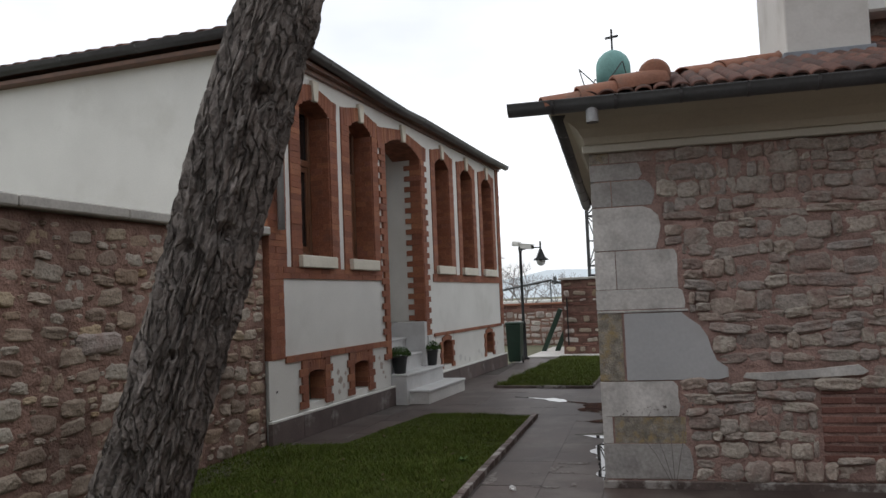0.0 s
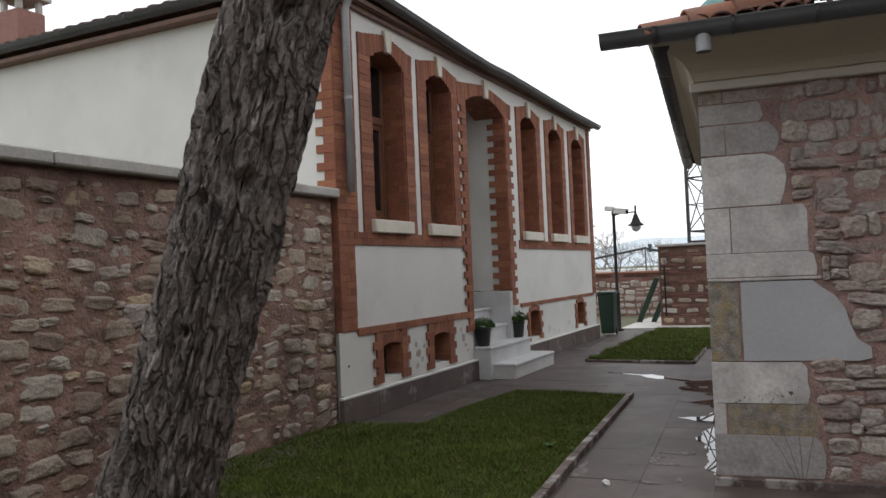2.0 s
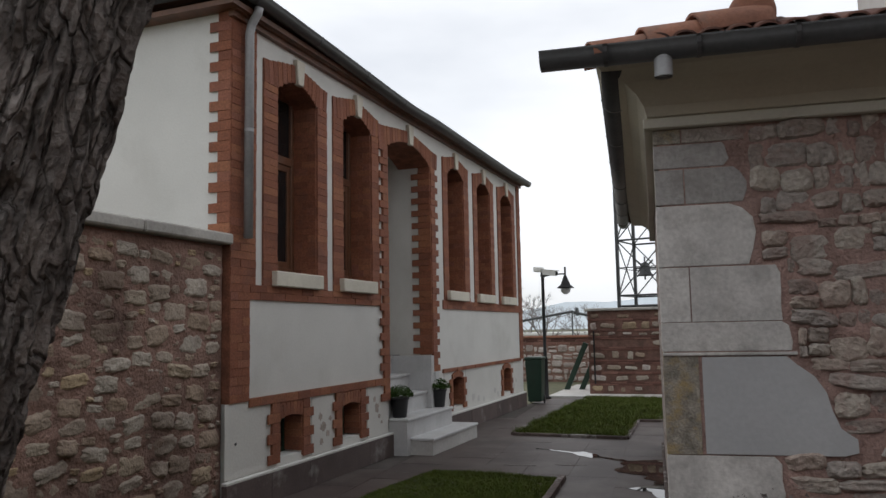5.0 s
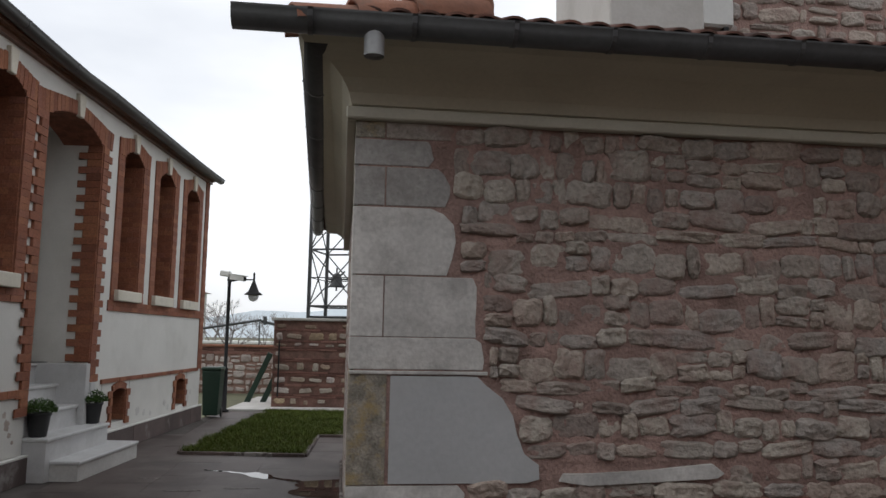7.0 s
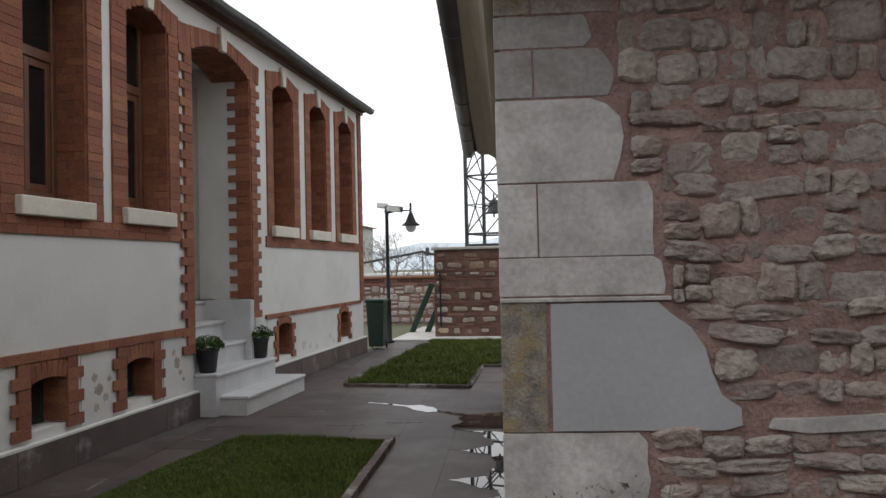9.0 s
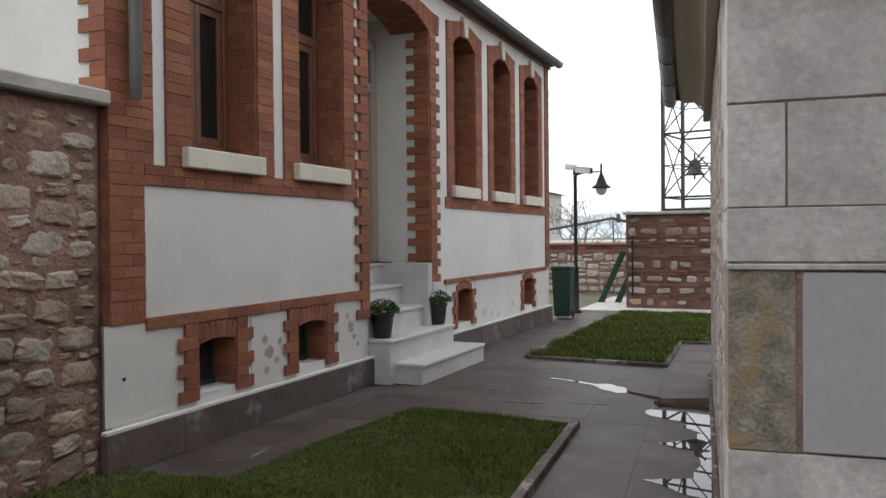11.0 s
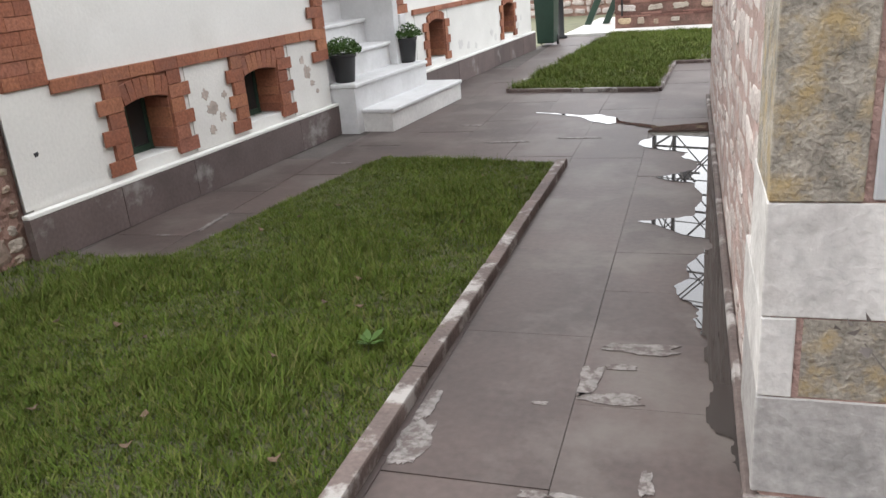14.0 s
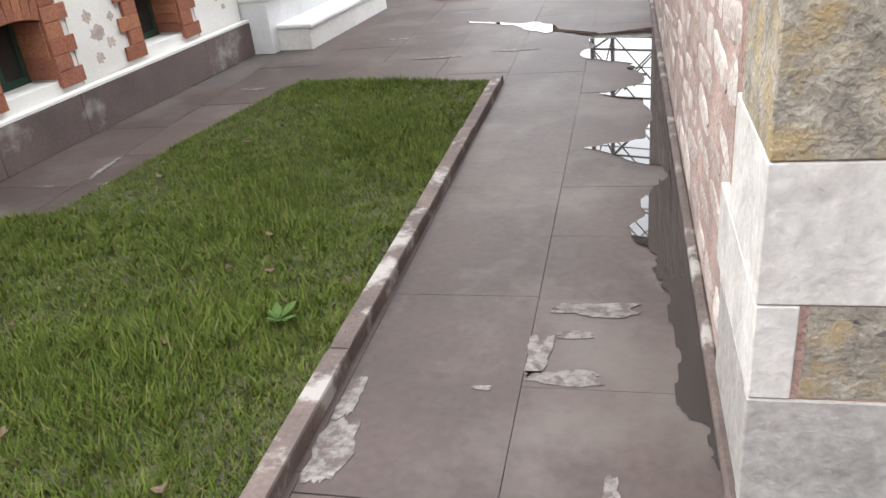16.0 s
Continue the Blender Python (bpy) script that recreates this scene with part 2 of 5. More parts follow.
COPPER = mat("turquoise_copper_patina", (0.112, 0.238, 0.224), 0.7, 0.2, 3, 30, 0.1)
# distance haze is put into this pale bluish base colour
HILL = mat("haze_painted_hill", (0.60, 0.66, 0.70), 1.0, 0.08, 0.01, 0.1, 0.0)
FAR_WALL = mat("far_pale_house_wall", (0.50, 0.50, 0.47), 0.9, 0.06, 0.5, 10, 0.0)
FAR_ROOF = mat("far_brown_roof", (0.22, 0.12, 0.10), 0.9, 0.15, 1, 10, 0.0)
TWIG = mat("bare_grey_twig", (0.17, 0.15, 0.14), 0.9, 0.2, 5, 30, 0.2)
CONCRETE = mat("pale_concrete_strip", (0.50, 0.49, 0.47), 0.85, 0.12, 2, 40, 0.2)
CAP = mat("grey_cement_coping", (0.42, 0.405, 0.375), 0.9, 0.14, 2.5, 40, 0.4, stain=((0.24, 0.225, 0.21), 3, 0.54, 0.8))
CREAM_TRIM = mat("cream_painted_stone", (0.60, 0.565, 0.48), 0.85, 0.08, 3, 40, 0.2, stain=((0.42, 0.39, 0.33), 4, 0.55, 0.8))
BARE = mat("bare_lime_under_plaster", (0.38, 0.325, 0.285), 0.95, 0.25, 12, 60, 0.4)
PALE_MORTAR = mat("pale_pink_lime_mortar", (0.36, 0.265, 0.235), 0.97, 0.25, 5.0, 60, 0.9, stain=((0.24, 0.15, 0.125), 4.0, 0.52, 0.75), bumpd=0.015)
PLASTIC_LITTER = mat("white_litter", (0.7, 0.7, 0.7), 0.5, 0.1, 20, 60, 0.3)


def glass(name, color, rough):
    m = bpy.data.materials.new(name)
    m.use_nodes = True
    b = m.node_tree.nodes["Principled BSDF"]
    b.inputs["Base Color"].default_value = (*color, 1)
    b.inputs["Roughness"].default_value = rough
    b.inputs["IOR"].default_value = 1.5
    return m


PANE = glass("dark_window_glass", (0.02, 0.022, 0.024), 0.04)
PANE.node_tree.nodes["Principled BSDF"].inputs["Transmission Weight"].default_value = 0.35
# opaque pane, its dark colour stands in for the unlit cellar behind
CELLAR_PANE = glass("opaque_dark_glass", (0.03, 0.033, 0.034), 0.15)
WATER = glass("puddle_water", (0.035, 0.03, 0.028), 0.012)
WATER.node_tree.nodes["Principled BSDF"].inputs["IOR"].default_value = 1.45
LAMP_GLASS = glass("milky_lamp_glass", (0.55, 0.57, 0.58), 0.2)


# ---- mesh helpers ----
def box(bm, x0, x1, y0, y1, z0, z1):
    vs = [bm.verts.new((x, y, z)) for z in (z0, z1) for y in (y0, y1) for x in (x0, x1)]
    for f in ((0, 2, 3, 1), (4, 5, 7, 6), (0, 1, 5, 4), (2, 6, 7, 3), (0, 4, 6, 2), (1, 3, 7, 5)):
        bm.faces.new([vs[i] for i in f])


def prism(bm, pts, d0, d1, put):
    """A flat outline pts (a, b) carried from depth d0 to d1; put(a, b, d) gives the place."""
    n = len(pts)
    a = [bm.verts.new(put(p, q, d0)) for p, q in pts]
    b = [bm.verts.new(put(p, q, d1)) for p, q in pts]
    bm.faces.new(a)
    bm.faces.new(b[::-1])
    for i in range(n):
        bm.faces.new((a[i], b[i], b[(i + 1) % n], a[(i + 1) % n]))


def wallput(a, b, d):
    return (a, -d, b)


def flat(a, b, d):
    return (a, b, d)


def tube(bm, pts, radii, seg=10, closed=True):
    """A tube along pts with a radius at each."""
    rings = []
    pts = [Vector(p) for p in pts]
    for i, p in enumerate(pts):
        t = (pts[min(i + 1, len(pts) - 1)] - pts[max(i - 1, 0)]).normalized()
        side = t.cross(Vector((0.13, 0.31, 0.94))).normalized()
        if side.length < 0.1:
            side = t.cross(Vector((1, 0, 0))).normalized()
        up = side.cross(t)
        rings.append([bm.verts.new(p + radii[i] * (math.cos(a) * side + math.sin(a) * up)) for a in [2 * math.pi * k / seg for k in range(seg)]])
    for r, s in zip(rings, rings[1:]):
        for k in range(seg):
            bm.faces.new((r[k], r[(k + 1) % seg], s[(k + 1) % seg], s[k]))
    if closed:
        bm.faces.new(rings[0][::-1])
        bm.faces.new(rings[-1])


def lathe(bm, prof, seg=20, at=(0, 0, 0)):
    rings = [[bm.verts.new((at[0] + r * math.cos(2 * math.pi * k / seg), at[1] + r * math.sin(2 * math.pi * k / seg), at[2] + z)) for k in range(seg)] for r, z in prof]
    for r, s in zip(rings, rings[1:]):
        for k in range(seg):
            bm.faces.new((r[k], r[(k + 1) % seg], s[(k + 1) % seg], s[k]))
    bm.faces.new(rings[0][::-1])
    bm.faces.new(rings[-1])


def soften(bm, width, segments=2):
    bmesh.ops.bevel(bm, geom=list(bm.edges), offset=width, segments=segments, profile=0.6, affect="EDGES", clamp_overlap=True)


def mesh_of(name, bm, material, smooth=False):
    bmesh.ops.recalc_face_normals(bm, faces=bm.faces)
    me = bpy.data.meshes.new(name)
    bm.to_mesh(me)
    bm.free()
    me.materials.append(material)
    if smooth:
        for p in me.polygons:
            p.use_smooth = True
    return me


def part(name, bm, material, parent, label="", smooth=False):
    ob = new(name, mesh_of(name, bm, material, smooth))
    ob.parent = parent
    if label:
        ob["label"] = label
    return ob


def thing(name, m, label, category, group="", kind=""):
    ob = new(name)
    ob.matrix_world = m
    return tagged(ob, label, category, group, kind)


def solid(name, bm, material, m=None, label="", category="", group="", kind="structure", smooth=False):
    ob = new(name, mesh_of(name, bm, material, smooth))
    if m is not None:
        ob.matrix_world = m
    return tagged(ob, label, category, group, kind)


def boxes(*bs, bevel=0.0):
    bm = bmesh.new()
    for b in bs:
        box(bm, *b)
    if bevel:
        soften(bm, bevel, 1)
    return bm


def piece(name, me, parent, m):
    ob = new(name, me)
    ob.parent = parent
    ob.matrix_basis = m
    return ob


def unit_brick(material, bev=0.035):
    """A brick of unit size, its face towards -y."""
    bm = bmesh.new()
    n = [(-0.5, -0.5), (0.5, -0.5), (0.5, 0.5), (-0.5, 0.5)]
    back = [bm.verts.new((a, 0.0, b)) for a, b in n]
    mid = [bm.verts.new((a, -0.8, b)) for a, b in n]
    fr = [bm.verts.new((a * (1 - bev * 0.6), -1.0, b * (1 - bev * 2))) for a, b in n]
    for r, s in ((back, mid), (mid, fr)):
        for k in range(4):
            bm.faces.new((r[k], r[(k + 1) % 4], s[(k + 1) % 4], s[k]))
    bm.faces.new(fr)
    return mesh_of("brick", bm, material)


def unit_stone(seed, material, rough=1.0):
    """A rough hewn stone of unit size with a broken outline and an uneven face towards -y."""
    rng = random.Random(seed)
    bm = bmesh.new()
    n = 20
    pw = rng.uniform(3.5, 9.0)
    waves = [(k, rng.uniform(0, 6.28), rng.uniform(0.01, 0.055) * rough) for k in (2, 3, 4, 5, 7)]
    chop = rng.uniform(0, 6.28)
    ring = []
    for k in range(n):
        a = 2 * math.pi * k / n + rng.uniform(-0.06, 0.06)
        c, s = math.cos(a), math.sin(a)
        r = 0.53 / (abs(c) ** pw + abs(s) ** pw) ** (1 / pw)
        r *= 1 - abs(sum(w * math.sin(f * a + q) for f, q, w in waves)) - rng.uniform(0, 0.05) * rough
        r *= 1 - 0.16 * max(0.0, math.cos(a - chop)) ** 12
        ring.append((r * c, r * s))
    sx, sz = rng.uniform(-0.35, 0.35), rng.uniform(-0.35, 0.35)
    off = seed * 3.71

    def face(x, z, q):
        e = max(0.0, (q - 0.66) / 0.34)
        return 0.95 - 0.5 * e * e + sx * x + sz * z + 0.34 * noise.noise((x * 2.4 + off, z * 2.0, 1.3)) + 0.16 * noise.noise((x * 6.0 + off, z * 5.0, 7.7))

    loops = [[bm.verts.new((x, 0.0, z)) for x, z in ring]]
    for q in (1.0, 0.92, 0.78, 0.58, 0.34):
        loops.append([bm.verts.new((x * q, -face(x * q, z * q, q), z * q)) for x, z in ring])
    for r, s in zip(loops, loops[1:]):
        for k in range(n):
            bm.faces.new((r[k], r[(k + 1) % n], s[(k + 1) % n], s[k]))
    top = bm.verts.new((0, -face(0, 0, 0), 0))
    for k in range(n):
        bm.faces.new((loops[-1][k], loops[-1][(k + 1) % n], top))
    me = mesh_of("stone", bm, material)
    return me


def join_pieces(name, rows, parent, material, label):
    """Many pieces as one mesh: rows of (mesh, matrix)."""
    vs, fs = [], []
    for me, m in rows:
        o = len(vs)
        vs += [tuple(m @ v.co) for v in me.vertices]
        fs += [tuple(o + i for i in p.vertices) for p in me.polygons]
    me = bpy.data.meshes.new(name)
    me.from_pydata(vs, [], fs)
    me.materials.append(material)
    for p in me.polygons:
        p.use_smooth = False
    ob = new(name, me)
    ob.parent = parent
    return tagged(ob, label, kind="stuff")


def size_pose(u, z, w, h, d, out=0.0, tilt=0.0):
    return pose(u, -out, z, 0, tilt, 0) @ Matrix.Diagonal((w, d, h, 1))


UNIT_BRICK = unit_brick(BRICK, 0.022)
UNIT_OLD_BRICK = unit_brick(OLD_BRICK, 0.10)


def courses(parent, u0, u1, z0, z1, out=0.0, d=0.006, long=0.20, course=0.066, seed=1, teeth=None, me=None, m=None, joint=0.002):
    """Brick courses on a wall's face. teeth: (side, length): every other course runs on by that length at side -1 or 1."""
    rng = random.Random(seed)
    me = me or UNIT_BRICK
    m = m or Matrix()
    n = max(1, round((z1 - z0) / course))
    h = (z1 - z0) / n
    for i in range(n):
        a, b = u0, u1
        if teeth and i % 2 == 0:
            for side, ln in teeth:
                if side < 0:
                    a -= ln
                else:
                    b += ln
        k = max(1, round((b - a) / long))
        cuts = [a + (b - a) * j / k for j in range(k + 1)]
        if k > 1:
            sh = (0.25 if i % 2 else -0.25) * (b - a) / k
            cuts = [a] + [c + sh for c in cuts[1:-1]] + [b]
        for p, q in zip(cuts, cuts[1:]):
            piece("brick", me, parent, m @ size_pose((p + q) / 2, z0 + (i + 0.5) * h, q - p - joint, h - joint + rng.uniform(-0.003, 0.002), d + rng.uniform(-0.002, 0.003), out, rng.uniform(-0.9, 0.9)))


def rubble(u0, u1, z0, z1, seed, hs=(0.07, 0.15), ws=(0.12, 0.36), joint=0.022, holes=()):
    """Places (u, z, w, h, tilt) for rough stones laid in uneven courses, outside the holes (u0, u1, z0, z1)."""
    rng = random.Random(seed)
    out = []
    z = z0
    while z < z1 - 0.03:
        h = min(rng.uniform(*hs), z1 - z)
        if z1 - z - h < 0.05:
            h = z1 - z
        u = u0 - rng.uniform(0, 0.1)
        while u < u1:
            w = rng.uniform(*ws) * (1.15 if h < 0.1 else 0.85)
            if rng.random() < 0.14:
                w = rng.uniform(0.05, 0.09)
            a, b = max(u, u0), min(u + w, u1)
            u += w + joint
            for ha, hb, za, zb in holes:
                if z + h / 2 > za and z + h / 2 < zb:
                    if a < hb and b > ha:
                        if a < ha:
                            b = ha
                        elif b > hb:
                            a = hb
                        else:
                            b = a
            if b - a < 0.035:
                continue
            wob = rng.uniform(-0.02, 0.02)
            if h > 0.115 and rng.random() < 0.22:
                f = rng.uniform(0.35, 0.65)
                for zz, hh in ((z, h * f - joint / 2), (z + h * f + joint / 2, h * (1 - f) - joint / 2)):
                    out.append(((a + b) / 2, zz + hh / 2 + wob, b - a, hh, rng.uniform(-6, 6)))
            else:
                hh = h * rng.uniform(0.74, 1.12)
                out.append(((a + b) / 2, z + hh / 2 + wob, b - a, hh, rng.uniform(-7, 7)))
        z += h + joint
    return out


def scattered(u0, u1, z0, z1, seed, n, ws, hs, gap):
    """Places for stones thrown at random into a wall, the big ones first, none on another."""
    rng = np.random.RandomState(seed)
    w = np.sort(rng.uniform(0, 1, n) ** 1.6)[::-1]
    put = np.zeros((0, 4))
    out = []
    for f in w:
        a = ws[0] + f * (ws[1] - ws[0]) * rng.uniform(0.75, 1.1)
        b = min(hs[1], max(hs[0], a * rng.uniform(0.38, 0.75)))
        for _ in range(26):
            u, z = rng.uniform(u0 + a / 2, u1 - a / 2), rng.uniform(z0 + b / 2, z1 - b / 2)
            if not len(put) or not np.any((np.abs(put[:, 0] - u) < (put[:, 2] + a) / 2 + gap) & (np.abs(put[:, 1] - z) < (put[:, 3] + b) / 2 + gap * 0.7)):
                put = np.vstack([put, (u, z, a, b)])
                out.append((u, z, a, b, rng.uniform(-11, 11)))
                break
    return out


def holes_wall(bm, u0, u1, z0, z1, holes, d0, d1):
    """A wall from depth d0 to d1 with rectangular openings that go through it."""
    us = sorted({u0, u1, *[h[0] for h in holes], *[h[1] for h in holes]})
    zs = sorted({z0, z1, *[h[2] for h in holes], *[h[3] for h in holes]})
    grid = {}

    def vert(i, j, d):
        key = (i, j, d)
        if key not in grid:
            grid[key] = bm.verts.new((us[i], -d, zs[j]))
        return grid[key]

    def full(i, j):
        if not (0 <= i < len(us) - 1 and 0 <= j < len(zs) - 1):
            return False
        u, z = (us[i] + us[i + 1]) / 2, (zs[j] + zs[j + 1]) / 2
        return not any(h[0] < u < h[1] and h[2] < z < h[3] for h in holes)

    for i in range(len(us) - 1):
        for j in range(len(zs) - 1):
            if not full(i, j):
                continue
            for d in (d0, d1):
                bm.faces.new([vert(i, j, d), vert(i + 1, j, d), vert(i + 1, j + 1, d), vert(i, j + 1, d)])
            for di, dj, e in ((-1, 0, ((0, 0), (0, 1))), (1, 0, ((1, 0), (1, 1))), (0, -1, ((0, 0), (1, 0))), (0, 1, ((0, 1), (1, 1)))):
                if not full(i + di, j + dj):
                    (a, b), (c, dd) = e
                    bm.faces.new([vert(i + a, j + b, d0), vert(i + c, j + dd, d0), vert(i + c, j + dd, d1), vert(i + a, j + b, d1)])


def arch_fill(bm, u0, u1, spring, crown, d0, d1, n=8):
    """The two corners over a flat arch, filled in an opening that reaches up to the crown."""
    pts = [(u0 + (u1 - u0) * k / n, spring + (crown - spring) * (1 - (2 * k / n - 1) ** 2)) for k in range(n + 1)]
    half = n // 2
    prism(bm, [*pts[: half + 1], (u0, crown + 0.002)], d0, d1, wallput)
    prism(bm, [*pts[half:], (u1, crown + 0.002)], d0, d1, wallput)


# ---- ground ----
solid("ground", boxes((-400, 400, -300, 600, -0.3, -0.03)), EARTH, None, "wide open ground round the yard", "ground")
solid("pavement_bed", boxes((-4.0, 3.2, -1.5, 13.6, -0.06, -0.005), (-4.0, 6.0, 13.6, 19.6, -0.06, -0.005)), BEDDING, None, "dark bedding between paving slabs", "pavement")

TILT = 5.3
PATH_FRAME = pose(-1.50, 7.25, 0, 0, 0, TILT)
pavement = thing("pavement", PATH_FRAME, "damp purple-grey stone slab paving with pale patches", "pavement", kind="structure")


def in_lawn(x, y):
    kerb = -1.52 - 0.078 * (y - 7.25)
    if y < 10.6 and x < kerb - 0.3 and (x > -3.0 or y < 8.4):
        return True
    if 13.9 < y < 18.0 and -2.9 < x < -2.0:
        return True
    return False


def unit_slab():
    bm = bmesh.new()
    n = [(-0.5, -0.5), (0.5, -0.5), (0.5, 0.5), (-0.5, 0.5)]
    low = [bm.verts.new((a, b, -1.0)) for a, b in n]
    mid = [bm.verts.new((a, b, -0.12)) for a, b in n]
    top = [bm.verts.new((a * 0.997, b * 0.998, 0.0)) for a, b in n]
    for r, s in ((low, mid), (mid, top)):
        for k in range(4):
            bm.faces.new((r[k], r[(k + 1) % 4], s[(k + 1) % 4], s[k]))
    bm.faces.new(top)
    return mesh_of("slab", bm, SLAB)


UNIT_SLAB = unit_slab()
slab_rng = random.Random(5)
slab_rows = [(0, 0.587 + 0.862 * j, 0.862) for j in range(-9, 15)] + [(1, 0.3555 + 0.431 * j, 0.431) for j in range(-18, 30)]
slab_rows += [(i, 0.20 + 0.86 * j - 0.41 * (i % 2), 0.86) for i in range(-6, 10) if i not in (0, 1) for j in range(-9, 15)]
for i, v, ln in slab_rows:
    u = 0.245 + 0.455 * i
    p = PATH_FRAME @ Vector((u, v, 0))
    if in_lawn(p.x, p.y) or p.x < -3.85 or p.y > 19.2 or (p.x > -0.2 - 0.093 * (p.y - 7.5) and 7.9 < p.y < 13.2) or p.x > 2.6:
        continue
    piece("slab", UNIT_SLAB, pavement, pose(u, v, slab_rng.uniform(-0.003, 0.0), slab_rng.uniform(-0.15, 0.15), slab_rng.uniform(-0.15, 0.15), 0) @ Matrix.Diagonal((0.4542, ln - 0.0008, 0.05, 1)))

# pale crusts of lime dried on the slabs, broken at their edges
CRUST_SPOTS = [(-0.955, 8.255, 0.29, 0.085), (-0.985, 8.115, 0.11, 0.045), (-1.065, 8.0, 0.07, 0.22), (-0.985, 7.915, 0.21, 0.075), (-1.46, 7.55, 0.10, 0.27), (-1.50, 7.75, 0.06, 0.18), (-1.18, 7.84, 0.055, 0.02), (-0.965, 7.42, 0.13, 0.055), (-1.08, 7.42, 0.08, 0.03), (-0.82, 7.54, 0.035, 0.11), (-3.48, 9.26, 0.035, 0.34), (-3.42, 10.60, 0.18, 0.05), (-3.3, 9.05, 0.13, 0.025), (-3.62, 9.0, 0.10, 0.03), (-2.4, 11.3, 0.35, 0.05), (-2.9, 11.9, 0.22, 0.06), (-1.9, 11.45, 0.30, 0.06)]
crust_rng = random.Random(19)
for cx, cy, w, h in CRUST_SPOTS:
    bm = bmesh.new()
    pts = []
    for k in range(44):
        a = 2 * math.pi * k / 44
        c, q = math.cos(a), math.sin(a)
        r = 0.5 / (abs(c) ** 6 + abs(q) ** 6) ** (1 / 6)
        r *= 0.86 + 0.42 * noise.noise((c * 1.6 + cx * 9, q * 1.6 + cy * 9, 0.5)) + crust_rng.uniform(-0.09, 0.09)
        pts.append((r * c * w, r * q * h))
    prism(bm, pts, 0.0008, 0.0022, flat)
    solid("lime_crust", bm, CRUST, pose(cx, cy, 0, 0, 0, TILT + crust_rng.uniform(-3, 3)), "thin pale lime crust dried on the paving", "stain")

KX = lambda y: -1.535 - 0.0855 * (y - 7.25)
LAWN = [(KX(-1.5), -1.5), (KX(10.64), 10.64), (-3.12, 10.72), (-3.22, 9.9), (-3.28, 8.66), (-3.55, 8.60), (-4.05, 8.62), (-4.05, -1.5)]
bm = bmesh.new()
prism(bm, LAWN, -0.05, 0.02, flat)
solid("lawn_soil", bm, SOIL, None, "dark soil under a trimmed lawn", "lawn")
LAWN2 = [(-3.12, 13.55), (-1.62, 13.46), (-1.72, 15.36), (4.0, 15.6), (4.0, 19.0), (-3.16, 19.0)]
bm = bmesh.new()
prism(bm, LAWN2, -0.05, 0.02, flat)
solid("lawn_soil", bm, SOIL, None, "dark soil under a second lawn", "lawn")


def inside(x, y, poly):
    hit = False
    for (x0, y0), (x1, y1) in zip(poly, poly[1:] + poly[:1]):
        if (y0 > y) != (y1 > y) and x < x0 + (y - y0) / (y1 - y0) * (x1 - x0):
            hit = not hit
    return hit


def grass(name, poly, boxes_n, label, seed):
    """Blades of grass as one mesh: boxes_n are (x0, x1, y0, y1, blades, height)."""
    rng = np.random.RandomState(seed)
    vs = []
    for x0, x1, y0, y1, n, hgt in boxes_n:
        xs, ys = rng.uniform(x0, x1, n), rng.uniform(y0, y1, n)
        tufts = n // 26
        tx, ty = rng.uniform(x0, x1, tufts), rng.uniform(y0, y1, tufts)
        at = rng.randint(0, tufts, n // 2)
        tall = np.ones(n)
        tall[: n // 2] = (0.85 + 0.75 * rng.uniform(0, 1, tufts) ** 2)[at]
        xs[: n // 2] = tx[at] + rng.normal(0, 0.016, n // 2)
        ys[: n // 2] = ty[at] + rng.normal(0, 0.016, n // 2)
        keep = np.array([inside(a, b, poly) for a, b in zip(xs, ys)])
        xs, ys, tall = xs[keep], ys[keep], tall[keep]
        patch = 0.75 + 0.45 * np.sin(xs * 4.1 + 1.3 * np.sin(ys * 2.7)) * np.sin(ys * 3.3 + xs)
        h = hgt * tall * rng.uniform(0.35, 1.15, len(xs)) * np.clip(patch, 0.55, 1.15)
        a, lean = rng.uniform(0, 2 * np.pi, len(xs)), rng.uniform(0.1, 1.5, len(xs))
        w = rng.uniform(0.0022, 0.0042, len(xs)) * (hgt / 0.05)
        dx, dy = np.cos(a), np.sin(a)
        base = np.full(len(xs), 0.018)
        b = a + rng.uniform(-0.5, 0.5, len(xs))
        lx, ly = np.cos(b) * lean * h, np.sin(b) * lean * h
        p0 = np.stack([xs - dy * w, ys + dx * w, base], 1)
        p1 = np.stack([xs + dy * w, ys - dx * w, base], 1)
        p2 = np.stack([xs + lx, ys + ly, base + h], 1)
        vs.append(np.stack([p0, p1, p2], 1).reshape(-1, 3))
    vs = np.concatenate(vs)
    me = bpy.data.meshes.new(name)
    n = len(vs) // 3
    me.vertices.add(len(vs))
    me.vertices.foreach_set("co", vs.ravel())
    me.loops.add(len(vs))
    me.loops.foreach_set("vertex_index", np.arange(len(vs)))
    me.polygons.add(n)
    me.polygons.foreach_set("loop_start", np.arange(n) * 3)
    me.update(calc_edges=True)
    me.materials.append(GRASS)
    return tagged(new(name, me), label, "grass", kind="stuff")


grass("grass", LAWN, [(-3.6, -1.4, 6.4, 10.75, 330000, 0.032), (-4.1, -1.2, 2.0, 8.7, 130000, 0.05)], "short damp green grass with a few dry blades", 3)
grass("grass", LAWN2, [(-3.2, -1.5, 13.4, 19.0, 90000, 0.06), (-1.6, 1.5, 15.3, 19.0, 30000, 0.07)], "green grass of the second lawn", 4)

UNIT_KERB = mesh_of("kerb_stone", boxes((-0.5, 0.5, -0.5, 0.5, -0.5, 0.5), bevel=0.05), KERB)
